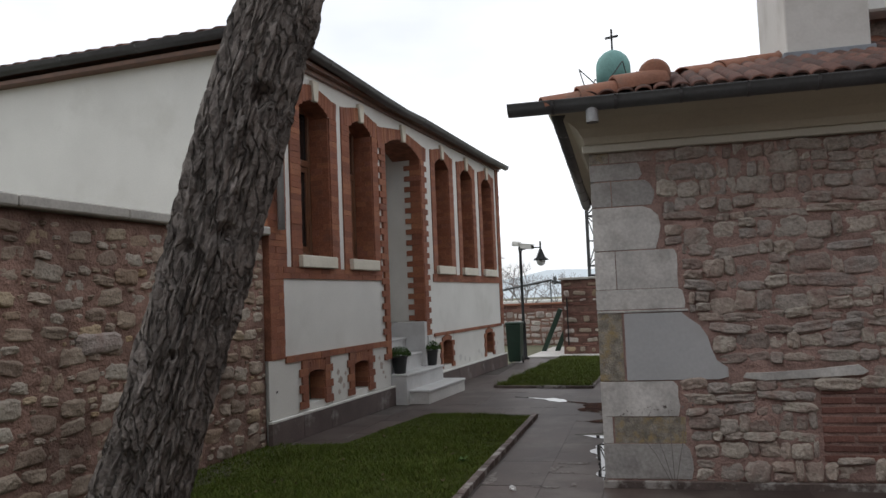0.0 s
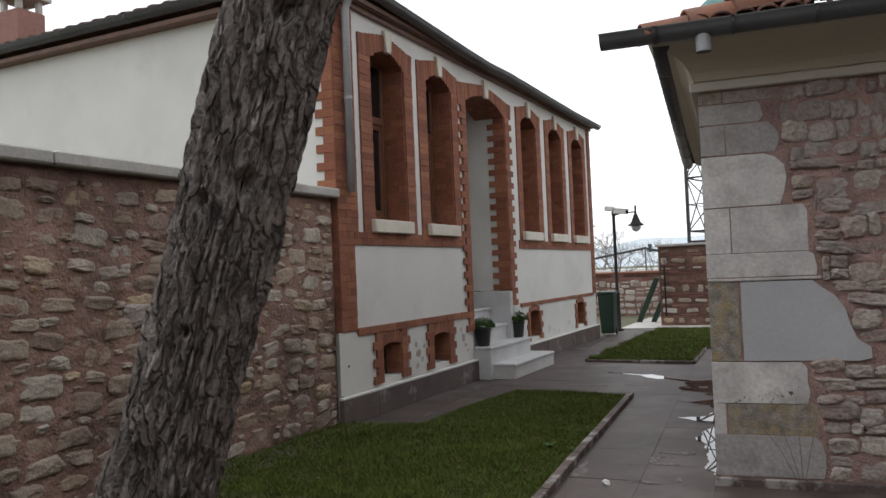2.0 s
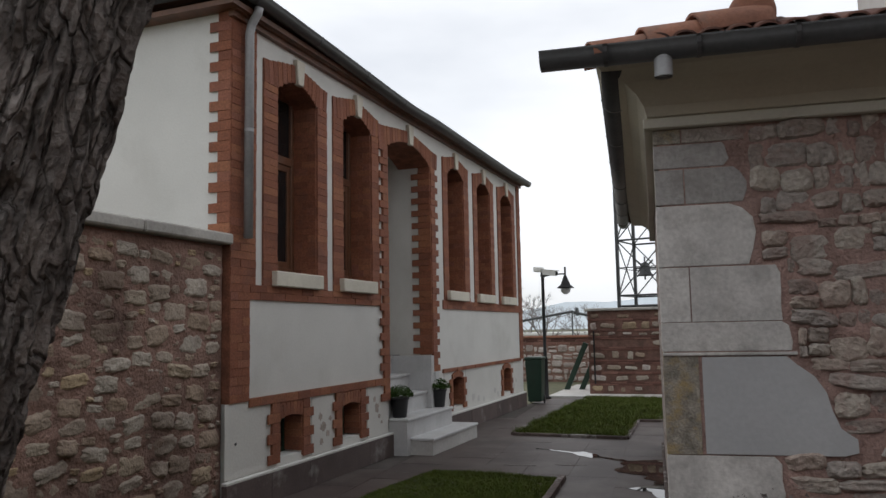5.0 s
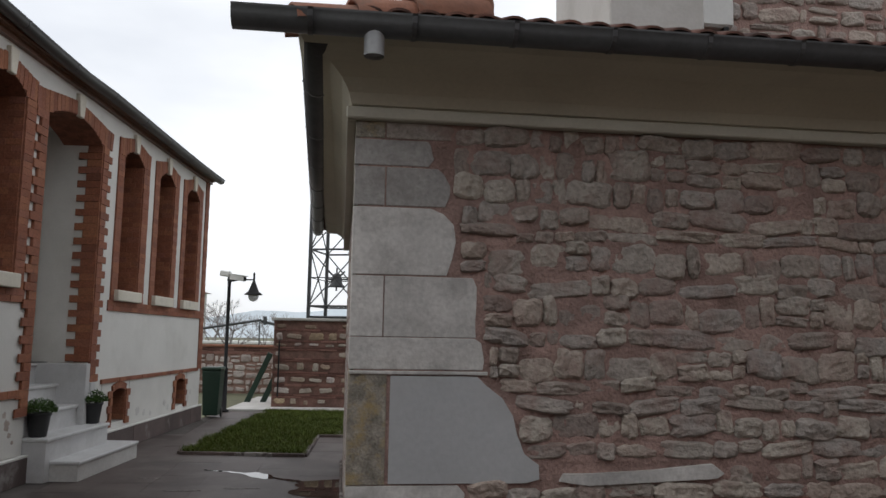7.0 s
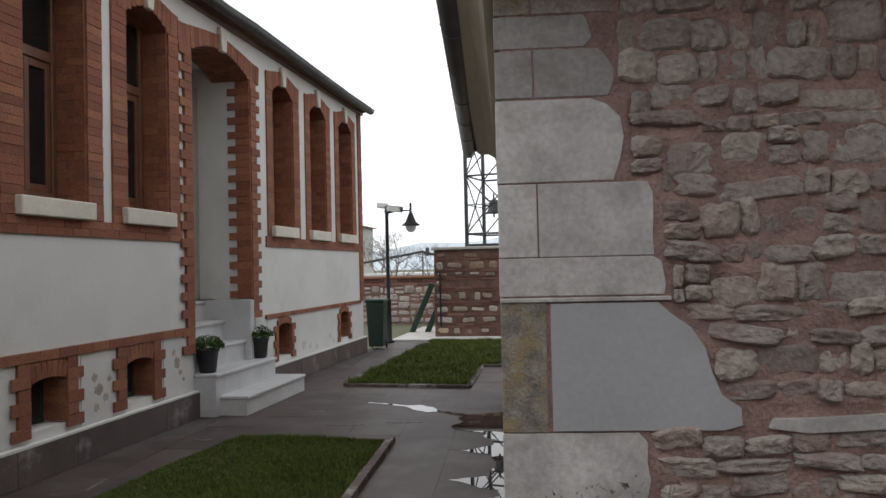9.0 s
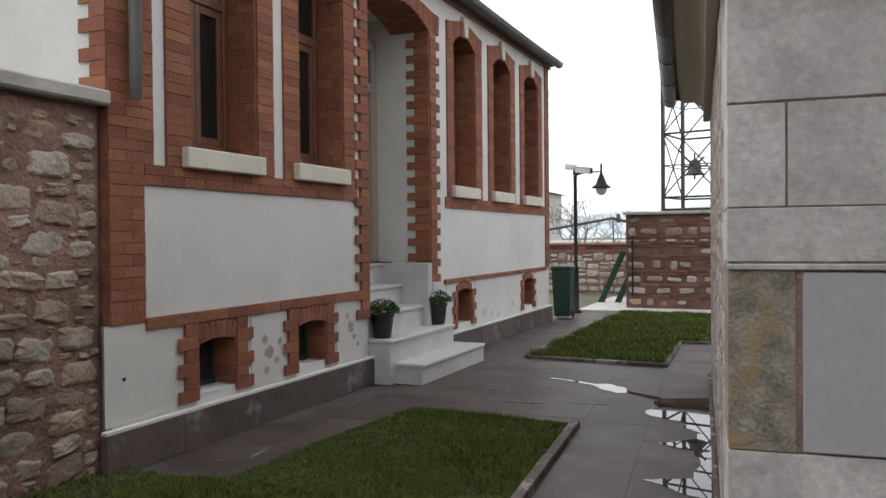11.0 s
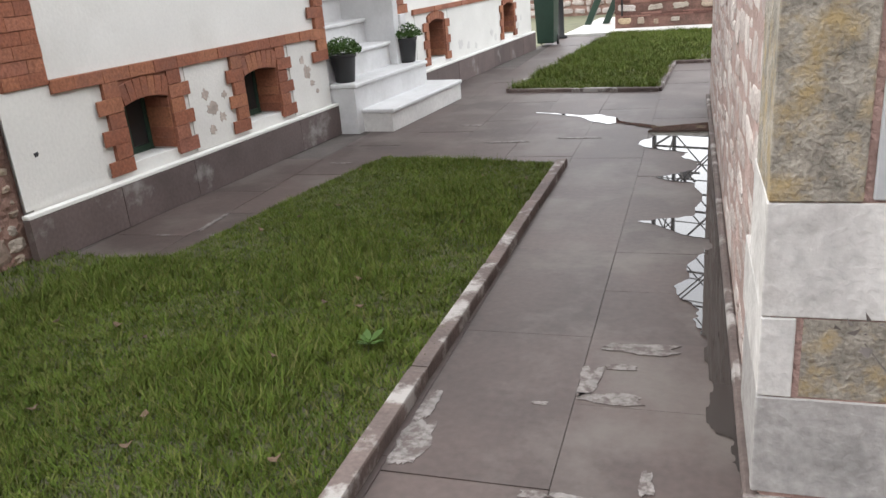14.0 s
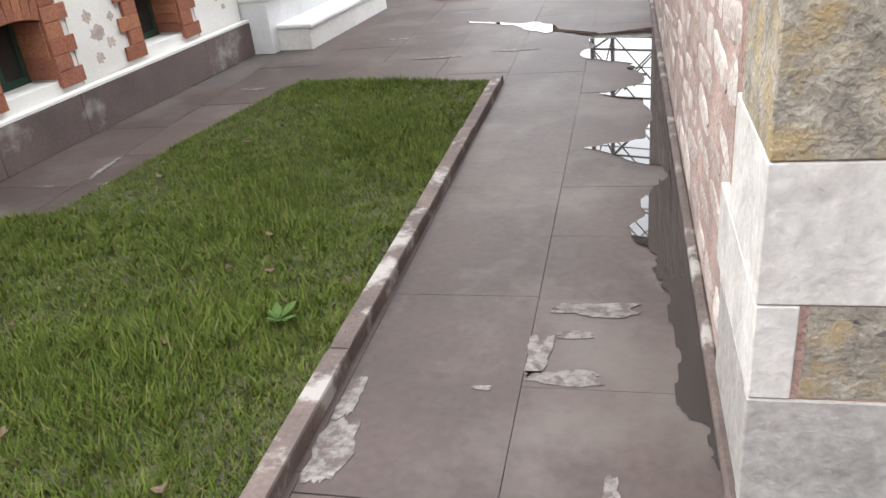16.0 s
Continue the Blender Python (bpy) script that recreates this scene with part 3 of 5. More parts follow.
kerb_rng = random.Random(8)


def kerb_line(pts, label, width=0.062, top=0.050):
    k = thing("kerb", Matrix(), label, "kerb", kind="structure")
    for (x0, y0), (x1, y1) in zip(pts, pts[1:]):
        ln = math.hypot(x1 - x0, y1 - y0)
        n = max(1, round(ln / 0.95))
        ang = math.degrees(math.atan2(y1 - y0, x1 - x0))
        for i in range(n):
            f = (i + 0.5) / n
            piece("kerb_stone", UNIT_KERB, k, pose(x0 + f * (x1 - x0), y0 + f * (y1 - y0), top - 0.06 + kerb_rng.uniform(-0.004, 0.004), 0, 0, ang + kerb_rng.uniform(-0.3, 0.3)) @ Matrix.Diagonal((ln / n - 0.006, width, 0.12, 1)))


kerb_line([(KX(-1.4), -1.4), (KX(10.68), 10.68)], "purple-brown stone kerb beside the lawn")
kerb_line([(-3.12, 18.9), (-3.12, 13.55), (-1.62, 13.46), (-1.72, 15.36), (2.0, 15.53)], "low stone kerb round the second lawn", 0.06, 0.035)

# standing rain water: it lies against the annexe wall, deeper slab by slab
WET = [(12.0, 0.0), (11.85, 0.30), (11.7, 0.42), (11.45, 0.46), (11.26, 0.51), (11.12, 0.30), (11.02, 0.14), (10.92, 0.20), (10.75, 0.10), (10.6, 0.12), (10.42, 0.29), (10.3, 0.10), (9.98, 0.065), (9.72, 0.10), (9.59, 0.40), (9.5, 0.22), (9.36, 0.06), (9.2, 0.06), (9.04, 0.13), (8.73, 0.16), (8.48, 0.12), (8.2, 0.07), (7.8, 0.05), (7.5, -0.05)]


def wet_width(y):
    for (y0, w0), (y1, w1) in zip(WET, WET[1:]):
        if y0 >= y >= y1:
            return w0 + (w1 - w0) * (y0 - y) / (y0 - y1)
    return -1.0


def wet(x, y):
    s = (-0.60 - 0.103 * (y - 7.5)) - x
    n1 = noise.noise((x * 3.1, y * 2.3, 4.0))
    n2 = noise.noise((x * 9.0, y * 7.0, 2.0))
    n3 = noise.noise((x * 26.0, y * 24.0, 9.0))
    slab = ((math.floor((y + 0.09 * x) / 0.86) * 7 + math.floor((x + 0.09 * y) / 0.455) * 3) % 5 - 2) * 0.022
    main = wet_width(y) * (1 + 0.25 * n1) + 0.05 * n2 + 0.025 * n3 + slab * 0.6 - s
    if wet_width(y) < 0.13:
        main = min(main, wet_width(y) + 0.03 * n2 - s)
    run = float(np.interp(x, (-2.62, -2.26, -1.98, -1.53, -1.35), (12.47, 12.34, 12.20, 11.89, 11.75)))
    half = float(np.interp(x, (-2.62, -2.4, -2.08, -1.96, -1.80, -1.70, -1.35), (-0.02, 0.03, 0.035, 0.15, 0.14, 0.045, 0.07)))
    thin = half + 0.04 * n2 + 0.02 * n3 - abs(y - run) if -2.62 < x < -1.3 else -1.0
    return max(main if s > -0.02 else -1.0, thin)


bm = bmesh.new()
cell, verts = 0.012, {}
for iy in range(int(5.8 / cell)):
    y = 7.45 + iy * cell
    wall_x = -0.60 - 0.103 * (y - 7.5)
    for ix in range(int(2.1 / cell)):
        x = wall_x + 0.02 - ix * cell
        if ix > 75 and y < 11.7:
            break
        if wet(x - cell / 2, y + cell / 2) > 0:
            quad = []
            for dx, dy in ((0, 0), (1, 0), (1, 1), (0, 1)):
                key = (ix + dx, iy + dy)
                if key not in verts:
                    yy = 7.45 + (iy + dy) * cell
                    verts[key] = bm.verts.new((-0.60 - 0.103 * (yy - 7.5) + 0.02 - (ix + dx) * cell, yy, 0.003))
                quad.append(verts[key])
            bm.faces.new(quad)
for _ in range(4):
    bmesh.ops.smooth_vert(bm, verts=bm.verts, factor=0.5, use_axis_x=True, use_axis_y=True, use_axis_z=False)
solid("puddle", bm, WATER, None, "shallow rain puddles along the wall mirroring the sky", "puddle", kind="")

# ---- the white and brick building ----
FX = -3.987
FM = pose(FX, 0, 0, 0, 0, 90)
U0, U1, TOP = 8.55, 17.36, 4.13
WINDOWS = [(9.22, 9.92, 9.00, 10.11), (10.45, 11.12, 10.24, 11.30), (13.54, 14.22, 13.36, 14.44), (14.85, 15.52, 14.67, 15.72), (16.13, 16.80, 15.95, 17.0)]
BASEMENT = [(9.26, 9.645), (10.39, 10.80), (13.60, 14.04), (16.05, 16.49)]
DOOR = (11.53, 12.88)
SPRING, CROWN = 3.58, 3.71

bm = bmesh.new()
holes = [(a, b, 1.935, CROWN) for a, b, _, _ in WINDOWS] + [(a, b, 0.33, 0.68 if a < 12 else 0.74) for a, b in BASEMENT] + [(*DOOR, 0.0, CROWN)]
holes_wall(bm, U0, U1, 0.0, TOP, holes, -0.45, 0.0)
wall_facade = solid("wall_facade", bm, PLASTER, FM, "white plastered facade with red brick trim", "wall")
for a, b in [(8.50, 9.06), (9.82, 10.22), (10.98, 11.40), (13.30, 13.47), (14.17, 15.92), (16.62, 17.34)]:
    solid("basement_plaster", boxes((a, b, -0.006, 0.0, 0.27, 0.85)), OLD_PLASTER, FM, "flaking white plaster on the basement strip", "wall")
solid("wall_side", boxes((-12.5, FX - 0.45, 8.55, 8.95, 0.0, TOP), (-12.5, -12.1, 8.55, 17.36, 0, TOP), (-12.5, FX - 0.45, 16.96, 17.36, 0, TOP)), PLASTER, None, "plain white plastered side wall above a stone wall", "wall")
# unseen floor and ceiling, their indoor shade put into the colour
solid("floor_inside", boxes((-12.1, FX - 0.9, 8.95, 16.96, 0.9, 1.0)), PAINTED_DARK, None, "floor inside, near black in place of the rooms' shade", "floor")
solid("ceiling_inside", boxes((-12.1, FX - 0.46, 8.95, 16.96, 3.9, 4.0)), PAINTED_DARK, None, "ceiling inside, near black in place of the rooms' shade", "ceiling")

frng = random.Random(77)
# flaked patches; the one at 8.64 is a hole, its shade painted dark
for fu, fz, fr in ((9.98, 0.60, 0.035), (10.04, 0.50, 0.05), (10.12, 0.43, 0.035), (10.0, 0.37, 0.03), (10.17, 0.57, 0.025), (11.16, 0.66, 0.03), (11.22, 0.57, 0.05), (11.27, 0.47, 0.03), (11.33, 0.40, 0.02), (8.64, 0.53, 0.014), (14.5, 0.40, 0.06), (14.75, 0.36, 0.05), (15.0, 0.33, 0.04), (15.6, 0.42, 0.05), (15.75, 0.35, 0.04), (16.7, 0.40, 0.06), (16.85, 0.5, 0.04)):
    bm = bmesh.new()
    prism(bm, [(fu + 1.25 * fr * (0.85 + 0.5 * noise.noise((k * 0.9, fu * 7, fz * 5)) + frng.uniform(-0.2, 0.2)) * math.cos(2 * math.pi * k / 19), fz + 1.05 * fr * (0.85 + 0.5 * noise.noise((k * 0.9, fu * 7, fz * 5)) + frng.uniform(-0.2, 0.2)) * math.sin(2 * math.pi * k / 19)) for k in range(19)], 0.004, 0.0075, wallput)
    solid("flaked_patch", bm, PAINTED_DARK if fu < 9 else BARE if fu < 14 else CONCRETE, FM, "bare patch of flaked white plaster, or a hole's painted dark", "plaster patch")

# plinth of separate slabs with a white ledge
plinth = thing("plinth", FM, "grey-brown stone slab plinth with pale patches", "plinth", kind="structure")
prng = random.Random(12)
PL = mesh_of("plinth_slab", boxes((-0.5, 0.5, -1.0, 0.0, 0.0, 1.0), bevel=0.012), PLINTH)
for a, b in ((8.47, 11.58), (13.05, 17.4)):
    n = round((b - a) / 0.62)
    for i in range(n):
        piece("plinth_slab", PL, plinth, pose(a + (i + 0.5) * (b - a) / n, 0, 0) @ Matrix.Diagonal(((b - a) / n - 0.004, 0.05 + prng.uniform(-0.003, 0.003), 0.235, 1)))
solid("trim_ledge", boxes((8.47, 11.58, -0.048, 0.0, 0.237, 0.258), (13.05, 17.4, -0.048, 0.0, 0.237, 0.258), bevel=0.003), PLASTER, FM, "white ledge over the plinth", "trim")


def backing(bm, *rects):
    for a, b, z0, z1 in rects:
        box(bm, a, b, -0.012, 0.0, z0, z1)


def arch_bricks(parent, a, b, spring, crown, hgt, seed, n=11, skip=None):
    rng = random.Random(seed)
    for k in range(n):
        f = (k + 0.5) / n
        u = a + (b - a) * f
        z = spring + (crown - spring) * (1 - (2 * f - 1) ** 2)
        if skip and abs(u - (a + b) / 2) < skip:
            continue
        t = (f - 0.5) * 34
        h = hgt + rng.uniform(-0.004, 0.004)
        piece("brick", UNIT_BRICK, parent, pose(u, -0.012, z + h / 2, 0, t, 0) @ Matrix.Diagonal(((b - a) / n - 0.004, 0.009, h, 1)))


def hood_top(f, low, high):
    """The upper edge of an eared brick arch: ears at the ends, rising to the keystone."""
    g = abs(2 * f - 1)
    return low + (high - low) * (1 - g) ** 0.8 + 0.022 * max(0.0, (g - 0.82) / 0.18)


def hood(bm, parent, s0, s1, a, b, spring, crown, low, high, seed, n):
    """A fan of bricks over an opening a to b, from its arch up to the eared edge; bm takes the bed under them."""
    rng = random.Random(seed)
    mid, step = (s0 + s1) / 2, (s1 - s0) / n

    def arch_z(u):
        return spring + (crown - spring) * (1 - (2 * (u - a) / (b - a) - 1) ** 2) if a < u < b else spring

    for k in range(n):
        u0, u1 = s0 + k * step, s0 + (k + 1) * step
        f = (k + 0.5) / n
        if bm is not None:
            prism(bm, [(u0, arch_z(u0)), (u1, arch_z(u1)), (u1, hood_top((k + 1) / n, low, high)), (u0, hood_top(k / n, low, high))], 0.0, 0.012, wallput)
            continue
        u = (u0 + u1) / 2
        if abs(u - mid) < 0.06:
            continue
        z0, z1 = arch_z(u) + 0.002, hood_top(f, low, high)
        piece("brick", UNIT_BRICK, parent, pose(u, -0.012, (z0 + z1) / 2, 0, (u - mid) / (s1 - s0) * 13, 0) @ Matrix.Diagonal((step - 0.004, 0.007 + rng.uniform(-0.002, 0.002), z1 - z0, 1)))


for i, (a, b, s0, s1) in enumerate(WINDOWS):
    bm = bmesh.new()
    backing(bm, (s0, a, 1.80, SPRING), (b, s1, 1.80, SPRING))
    mid = (a + b) / 2
    hood(bm, None, s0, s1, a, b, SPRING, CROWN, 3.765, 3.885, i, 15)
    arch_fill(bm, a, b, SPRING, CROWN - 0.002, -0.32, 0.0)
    box(bm, a, a + 0.008, -0.0, 0.24, 1.935, SPRING)
    box(bm, b - 0.008, b, -0.0, 0.24, 1.935, SPRING)
    surround = solid("brick_surround", bm, BRICK_JOINT, FM, "red brick surround of a tall arched window", "trim")
    courses(surround, s0, a, 1.80, SPRING, 0.012, seed=i * 5 + 1)
    courses(surround, b, s1, 1.80, SPRING, 0.012, seed=i * 5 + 2)
    courses(surround, -0.24, 0.0, 1.935, SPRING, 0.008, d=0.006, long=0.12, seed=i * 5 + 6, m=pose(b, 0, 0, 0, 0, -90))
    hood(None, surround, s0, s1, a, b, SPRING, CROWN, 3.765, 3.885, i, 15)
    bm = bmesh.new()
    prism(bm, [(mid - 0.045, CROWN - 0.015), (mid + 0.045, CROWN - 0.015), (mid + 0.075, CROWN + 0.22), (mid - 0.075, CROWN + 0.22)], 0.0, 0.05, wallput)
    soften(bm, 0.006, 1)
    solid("keystone", bm, CREAM_TRIM, FM, "cream plaster keystone over a window arch", "trim")
    bm = boxes((a - 0.09, b + 0.02, -0.075, 0.10, 1.80, 1.932), bevel=0.008)
    solid("window_sill", bm, CREAM_TRIM, FM, "thick cream stone sill under a tall window", "trim")
    # wooden window set back in its opening
    win = thing("window_%d" % (i + 1), FM, "tall brown wooden casement window with dark glass", "window", kind="structure")
    d = 0.24
    part("window_frame", boxes((a, a + 0.06, d, d + 0.07, 1.935, CROWN), (b - 0.06, b, d, d + 0.07, 1.935, CROWN), (a + 0.06, b - 0.06, d, d + 0.07, 1.935, 2.01), (a + 0.06, b - 0.06, d - 0.004, d + 0.07, 3.0, 3.08), (a + 0.06, b - 0.06, d, d + 0.07, 3.63, CROWN), bevel=0.006), WOOD, win)
    part("sash", boxes((a + 0.06, a + 0.115, d + 0.012, d + 0.06, 2.01, 3.0), (mid - 0.055, mid - 0.002, d + 0.012, d + 0.06, 2.01, 3.0), (a + 0.115, mid - 0.055, d + 0.012, d + 0.06, 2.01, 2.07), (a + 0.115, mid - 0.055, d + 0.012, d + 0.06, 2.94, 3.0), bevel=0.004), WOOD, win)
    part("sash", boxes((mid + 0.002, mid + 0.055, d + 0.012, d + 0.06, 2.01, 3.0), (b - 0.115, b - 0.06, d + 0.012, d + 0.06, 2.01, 3.0), (mid + 0.055, b - 0.115, d + 0.012, d + 0.06, 2.01, 2.07), (mid + 0.055, b - 0.115, d + 0.012, d + 0.06, 2.94, 3.0), bevel=0.004), WOOD, win)
    for p, q, z0, z1 in ((a + 0.115, mid - 0.055, 2.07, 2.94), (mid + 0.055, b - 0.115, 2.07, 2.94), (a + 0.06, b - 0.06, 3.08, 3.63)):
        part("pane", boxes((p, q, d + 0.03, d + 0.036, z0, z1)), PANE, win)
    bm = bmesh.new()
    pts = [(b - 0.02 - 0.30 * k / 14, d + 0.16 + 0.018 * math.sin(k * 2.1)) for k in range(15)]
    prism(bm, pts + [(p, q + 0.006) for p, q in pts[::-1]], 1.98, 3.65, flat)
    solid("curtain", bm, CURTAIN, FM, "grey curtain hanging behind a window", "curtain", kind="", smooth=True)
    # flat near-black sheet in place of the room's shade
    solid("window_recess", boxes((a - 0.1, b + 0.1, 0.5, 0.52, 1.8, 3.8)), PAINTED_DARK, FM, "near-black sheet standing in for the unlit room behind the window", "wall")

# bands and pilasters of brick
bm = bmesh.new()
backing(bm, (8.81, 11.33, 1.675, 1.80), (13.30, 17.17, 1.675, 1.80))
band = solid("brick_band", bm, BRICK_JOINT, FM, "red brick band under the window sills", "trim")
courses(band, 8.81, 11.33, 1.675, 1.80, 0.012, seed=41)
courses(band, 13.30, 17.17, 1.675, 1.80, 0.012, seed=42)
bm = bmesh.new()
backing(bm, (8.81, 11.40, 0.80, 0.872), (13.25, 17.17, 0.82, 0.872))
band = solid("brick_band", bm, BRICK_JOINT, FM, "thin red brick band over the basement", "trim")
courses(band, 8.81, 11.40, 0.80, 0.872, 0.012, d=0.012, seed=43)
courses(band, 13.25, 17.17, 0.82, 0.872, 0.012, d=0.012, seed=44)
bm = bmesh.new()
backing(bm, (8.55, 8.81, 0.85, TOP), (8.81, 8.89, 1.80, TOP - 0.2))
box(bm, 8.538, 8.55, -0.012, 0.115, 0.85, TOP)
pilaster = solid("brick_pilaster", bm, BRICK_JOINT, FM, "red brick corner pilaster with toothed edge", "trim")
courses(pilaster, 8.54, 8.81, 0.85, 1.80, 0.012, long=0.135, seed=45)
courses(pilaster, 8.54, 8.89, 1.80, TOP, 0.012, long=0.17, seed=46)
courses(pilaster, -0.115, 0.012, 2.2, TOP, 0.012, long=0.22, course=0.083, seed=47, teeth=[(-1, 0.085)], m=pose(8.55, 0, 0, 0, 0, -90))
bm = bmesh.new()
backing(bm, (17.17, 17.37, 0.85, TOP))
pilaster = solid("brick_pilaster", bm, BRICK_JOINT, FM, "narrow red brick corner pilaster", "trim")
courses(pilaster, 17.17, 17.37, 0.85, TOP, 0.012, seed=48)

# door surround with toothed brick on face and reveal
bm = bmesh.new()
backing(bm, (11.39, 11.53, 0.62, 3.55), (12.88, 13.03, 0.86, 3.55))
hood(bm, None, 11.29, 13.14, *DOOR, 3.55, CROWN, 3.735, 3.87, 77, 23)
arch_fill(bm, *DOOR, 3.55, CROWN - 0.002, -0.44, 0.0)
box(bm, 12.872, 12.88, 0.0, 0.16, 1.08, 3.5)
surround = solid("brick_surround", bm, BRICK_JOINT, FM, "toothed red brick surround of the entrance", "trim")
courses(surround, 11.39, 11.53, 0.62, 3.55, 0.012, d=0.016, course=0.083, seed=51, teeth=[(-1, 0.09)])
courses(surround, 12.88, 13.03, 0.86, 3.55, 0.012, d=0.016, course=0.083, seed=52, teeth=[(1, 0.09)])
courses(surround, -0.15, 0.02, 1.09, 3.55, 0.008, d=0.016, course=0.083, seed=53, teeth=[(-1, 0.10)], m=pose(12.88, 0, 0, 0, 0, -90))
hood(None, surround, 11.29, 13.14, *DOOR, 3.55, CROWN, 3.735, 3.87, 77, 23)
mid = (DOOR[0] + DOOR[1]) / 2
bm = bmesh.new()
prism(bm, [(mid - 0.05, CROWN - 0.015), (mid + 0.05, CROWN - 0.015), (mid + 0.08, CROWN + 0.23), (mid - 0.08, CROWN + 0.23)], 0.0, 0.05, wallput)
soften(bm, 0.006, 1)
solid("keystone", bm, CREAM_TRIM, FM, "cream plaster keystone over the entrance", "trim")

# the porch recess and the door
solid("wall_porch", boxes((12.88, 12.98, 0.45, 0.75, 1.08, 3.9), (11.43, 11.53, 0.45, 0.75, 1.08, 3.9), (11.43, 12.98, 0.75, 0.85, 1.0, 1.09), (11.43, 12.98, 0.75, 0.85, 3.5, 3.9), (11.53, 12.88, 0.45, 0.75, 3.72, 3.9)), PLASTER, FM, "white plastered walls of the porch recess", "wall")
door = thing("door_1", FM, "closed taupe wooden double door with a glazed transom", "door", kind="structure")
part("door_frame", boxes((11.53, 11.65, 0.62, 0.75, 1.08, 3.5), (12.76, 12.88, 0.62, 0.75, 1.08, 3.5), (11.65, 12.76, 0.62, 0.75, 3.38, 3.5), (11.65, 12.76, 0.62, 0.75, 2.92, 3.02), bevel=0.008), DOOR_PAINT, door)
for p, q in ((11.65, 12.202), (12.208, 12.76)):
    leaf = part("door_leaf", boxes((p, q, 0.68, 0.73, 1.08, 2.92), (p + 0.09, q - 0.09, 0.665, 0.68, 1.2, 1.8), (p + 0.09, q - 0.09, 0.665, 0.68, 1.92, 2.8), bevel=0.006), DOOR_PAINT, door)
part("door_handle", boxes((12.25, 12.27, 0.62, 0.68, 2.0, 2.14), bevel=0.005), IRON, door)
part("pane", boxes((11.65, 12.76, 0.69, 0.70, 3.02, 3.38)), PANE, door)
# the hall's shade is painted as one near-black sheet
solid("door_recess", boxes((11.5, 13.1, 0.9, 0.92, 1.0, 3.6)), PAINTED_DARK, FM, "near-black sheet standing in for the unlit hall behind the door", "wall")

# basement windows
for i, (a, b) in enumerate(BASEMENT):
    bm = bmesh.new()
    near = i < 2
    e0, e1 = a - (0.12 if near else 0.07), b + (0.12 if near else 0.07)
    ztop = 0.80 if near else 0.72
    backing(bm, (e0, a, 0.30, ztop), (b, e1, 0.30, ztop))
    spring, crown = (0.648, 0.678) if near else (0.695, 0.738)
    n = 6
    low = [(a + (b - a) * k / n, spring + (crown - spring) * (1 - (2 * k / n - 1) ** 2)) for k in range(n + 1)]
    for (p, q), (r, s) in zip(low, low[1:]):
        prism(bm, [(p, q), (r, s), (r, 0.80 if near else s + 0.08), (p, 0.80 if near else q + 0.08)], 0.0, 0.012, wallput)
    arch_fill(bm, a, b, spring, crown - 0.001, -0.23, 0.0)
    box(bm, b - 0.008, b, 0.0, 0.17, 0.34, spring)
    s = solid("brick_surround", bm, BRICK_JOINT, FM, "toothed red brick surround of a small basement window", "trim")
    courses(s, e0, a, 0.29, ztop, 0.012, d=0.012, course=0.083, seed=60 + i, teeth=[(-1, 0.065)])
    courses(s, b, e1, 0.29, ztop, 0.012, d=0.012, course=0.083, seed=70 + i, teeth=[(1, 0.065)])
    courses(s, -0.17, 0.012, 0.34, spring, 0.008, d=0.008, seed=80 + i, m=pose(b, 0, 0, 0, 0, -90))
    arch_bricks(s, a, b, spring + 0.004, crown + 0.002, 0.115 if near else 0.08, 90 + i, 7)
    w = thing("window_%d" % (i + 6), FM, "small dark basement window in a brick opening", "window", kind="structure")
    part("window_frame", boxes((a, a + 0.035, 0.17, 0.21, 0.33, crown), (b - 0.035, b, 0.17, 0.21, 0.33, crown), (a + 0.035, b - 0.035, 0.17, 0.21, 0.33, 0.37), ((a + b) / 2 - 0.018, (a + b) / 2 + 0.018, 0.17, 0.21, 0.37, crown), bevel=0.004), BIN_GREEN, w, "dark green painted frame")
    part("pane", boxes((a + 0.035, b - 0.035, 0.185, 0.19, 0.37, crown)), CELLAR_PANE, w)
    # near-black sheet painted for the cellar's shade
    solid("window_recess", boxes((a - 0.1, b + 0.1, 0.5, 0.52, 0.2, 0.85)), PAINTED_DARK, FM, "near-black sheet standing in for the unlit cellar behind the window", "wall")

# marble entrance steps
steps = thing("entrance_steps", FM, "white marble entrance steps with a low side wall", "steps")
st = [(11.66, 13.22, 0.50, 0.0, 0.19), (11.56, 13.02, 0.23, 0.0, 0.41), (11.60, 13.02, -0.02, 0.41, 0.63), (11.60, 13.02, -0.26, 0.63, 0.85), (11.60, 13.02, -0.50, 0.85, 1.07)]
for i, (a, b, d, z0, z1) in enumerate(st):
    back = -0.20 if i < 1 else -0.74
    part("riser", boxes((a, b, -d + 0.02, min(0.74, 0.02 + 0.3) if i == 0 else 0.74, z0, z1 - 0.035)), STEP_MARBLE if i else CONCRETE, steps)
    part("tread", boxes((a - 0.01, b + (0.01 if i == 1 else 0), -d, 0.32 if i == 0 else 0.74, z1 - 0.035, z1), bevel=0.008), STEP_MARBLE, steps)
part("side_wall", boxes((12.77, 12.872, -0.035, 0.62, 0.41, 1.07), (12.872, 12.99, -0.055, -0.026, 0.41, 0.86), bevel=0.006), STEP_MARBLE, steps)


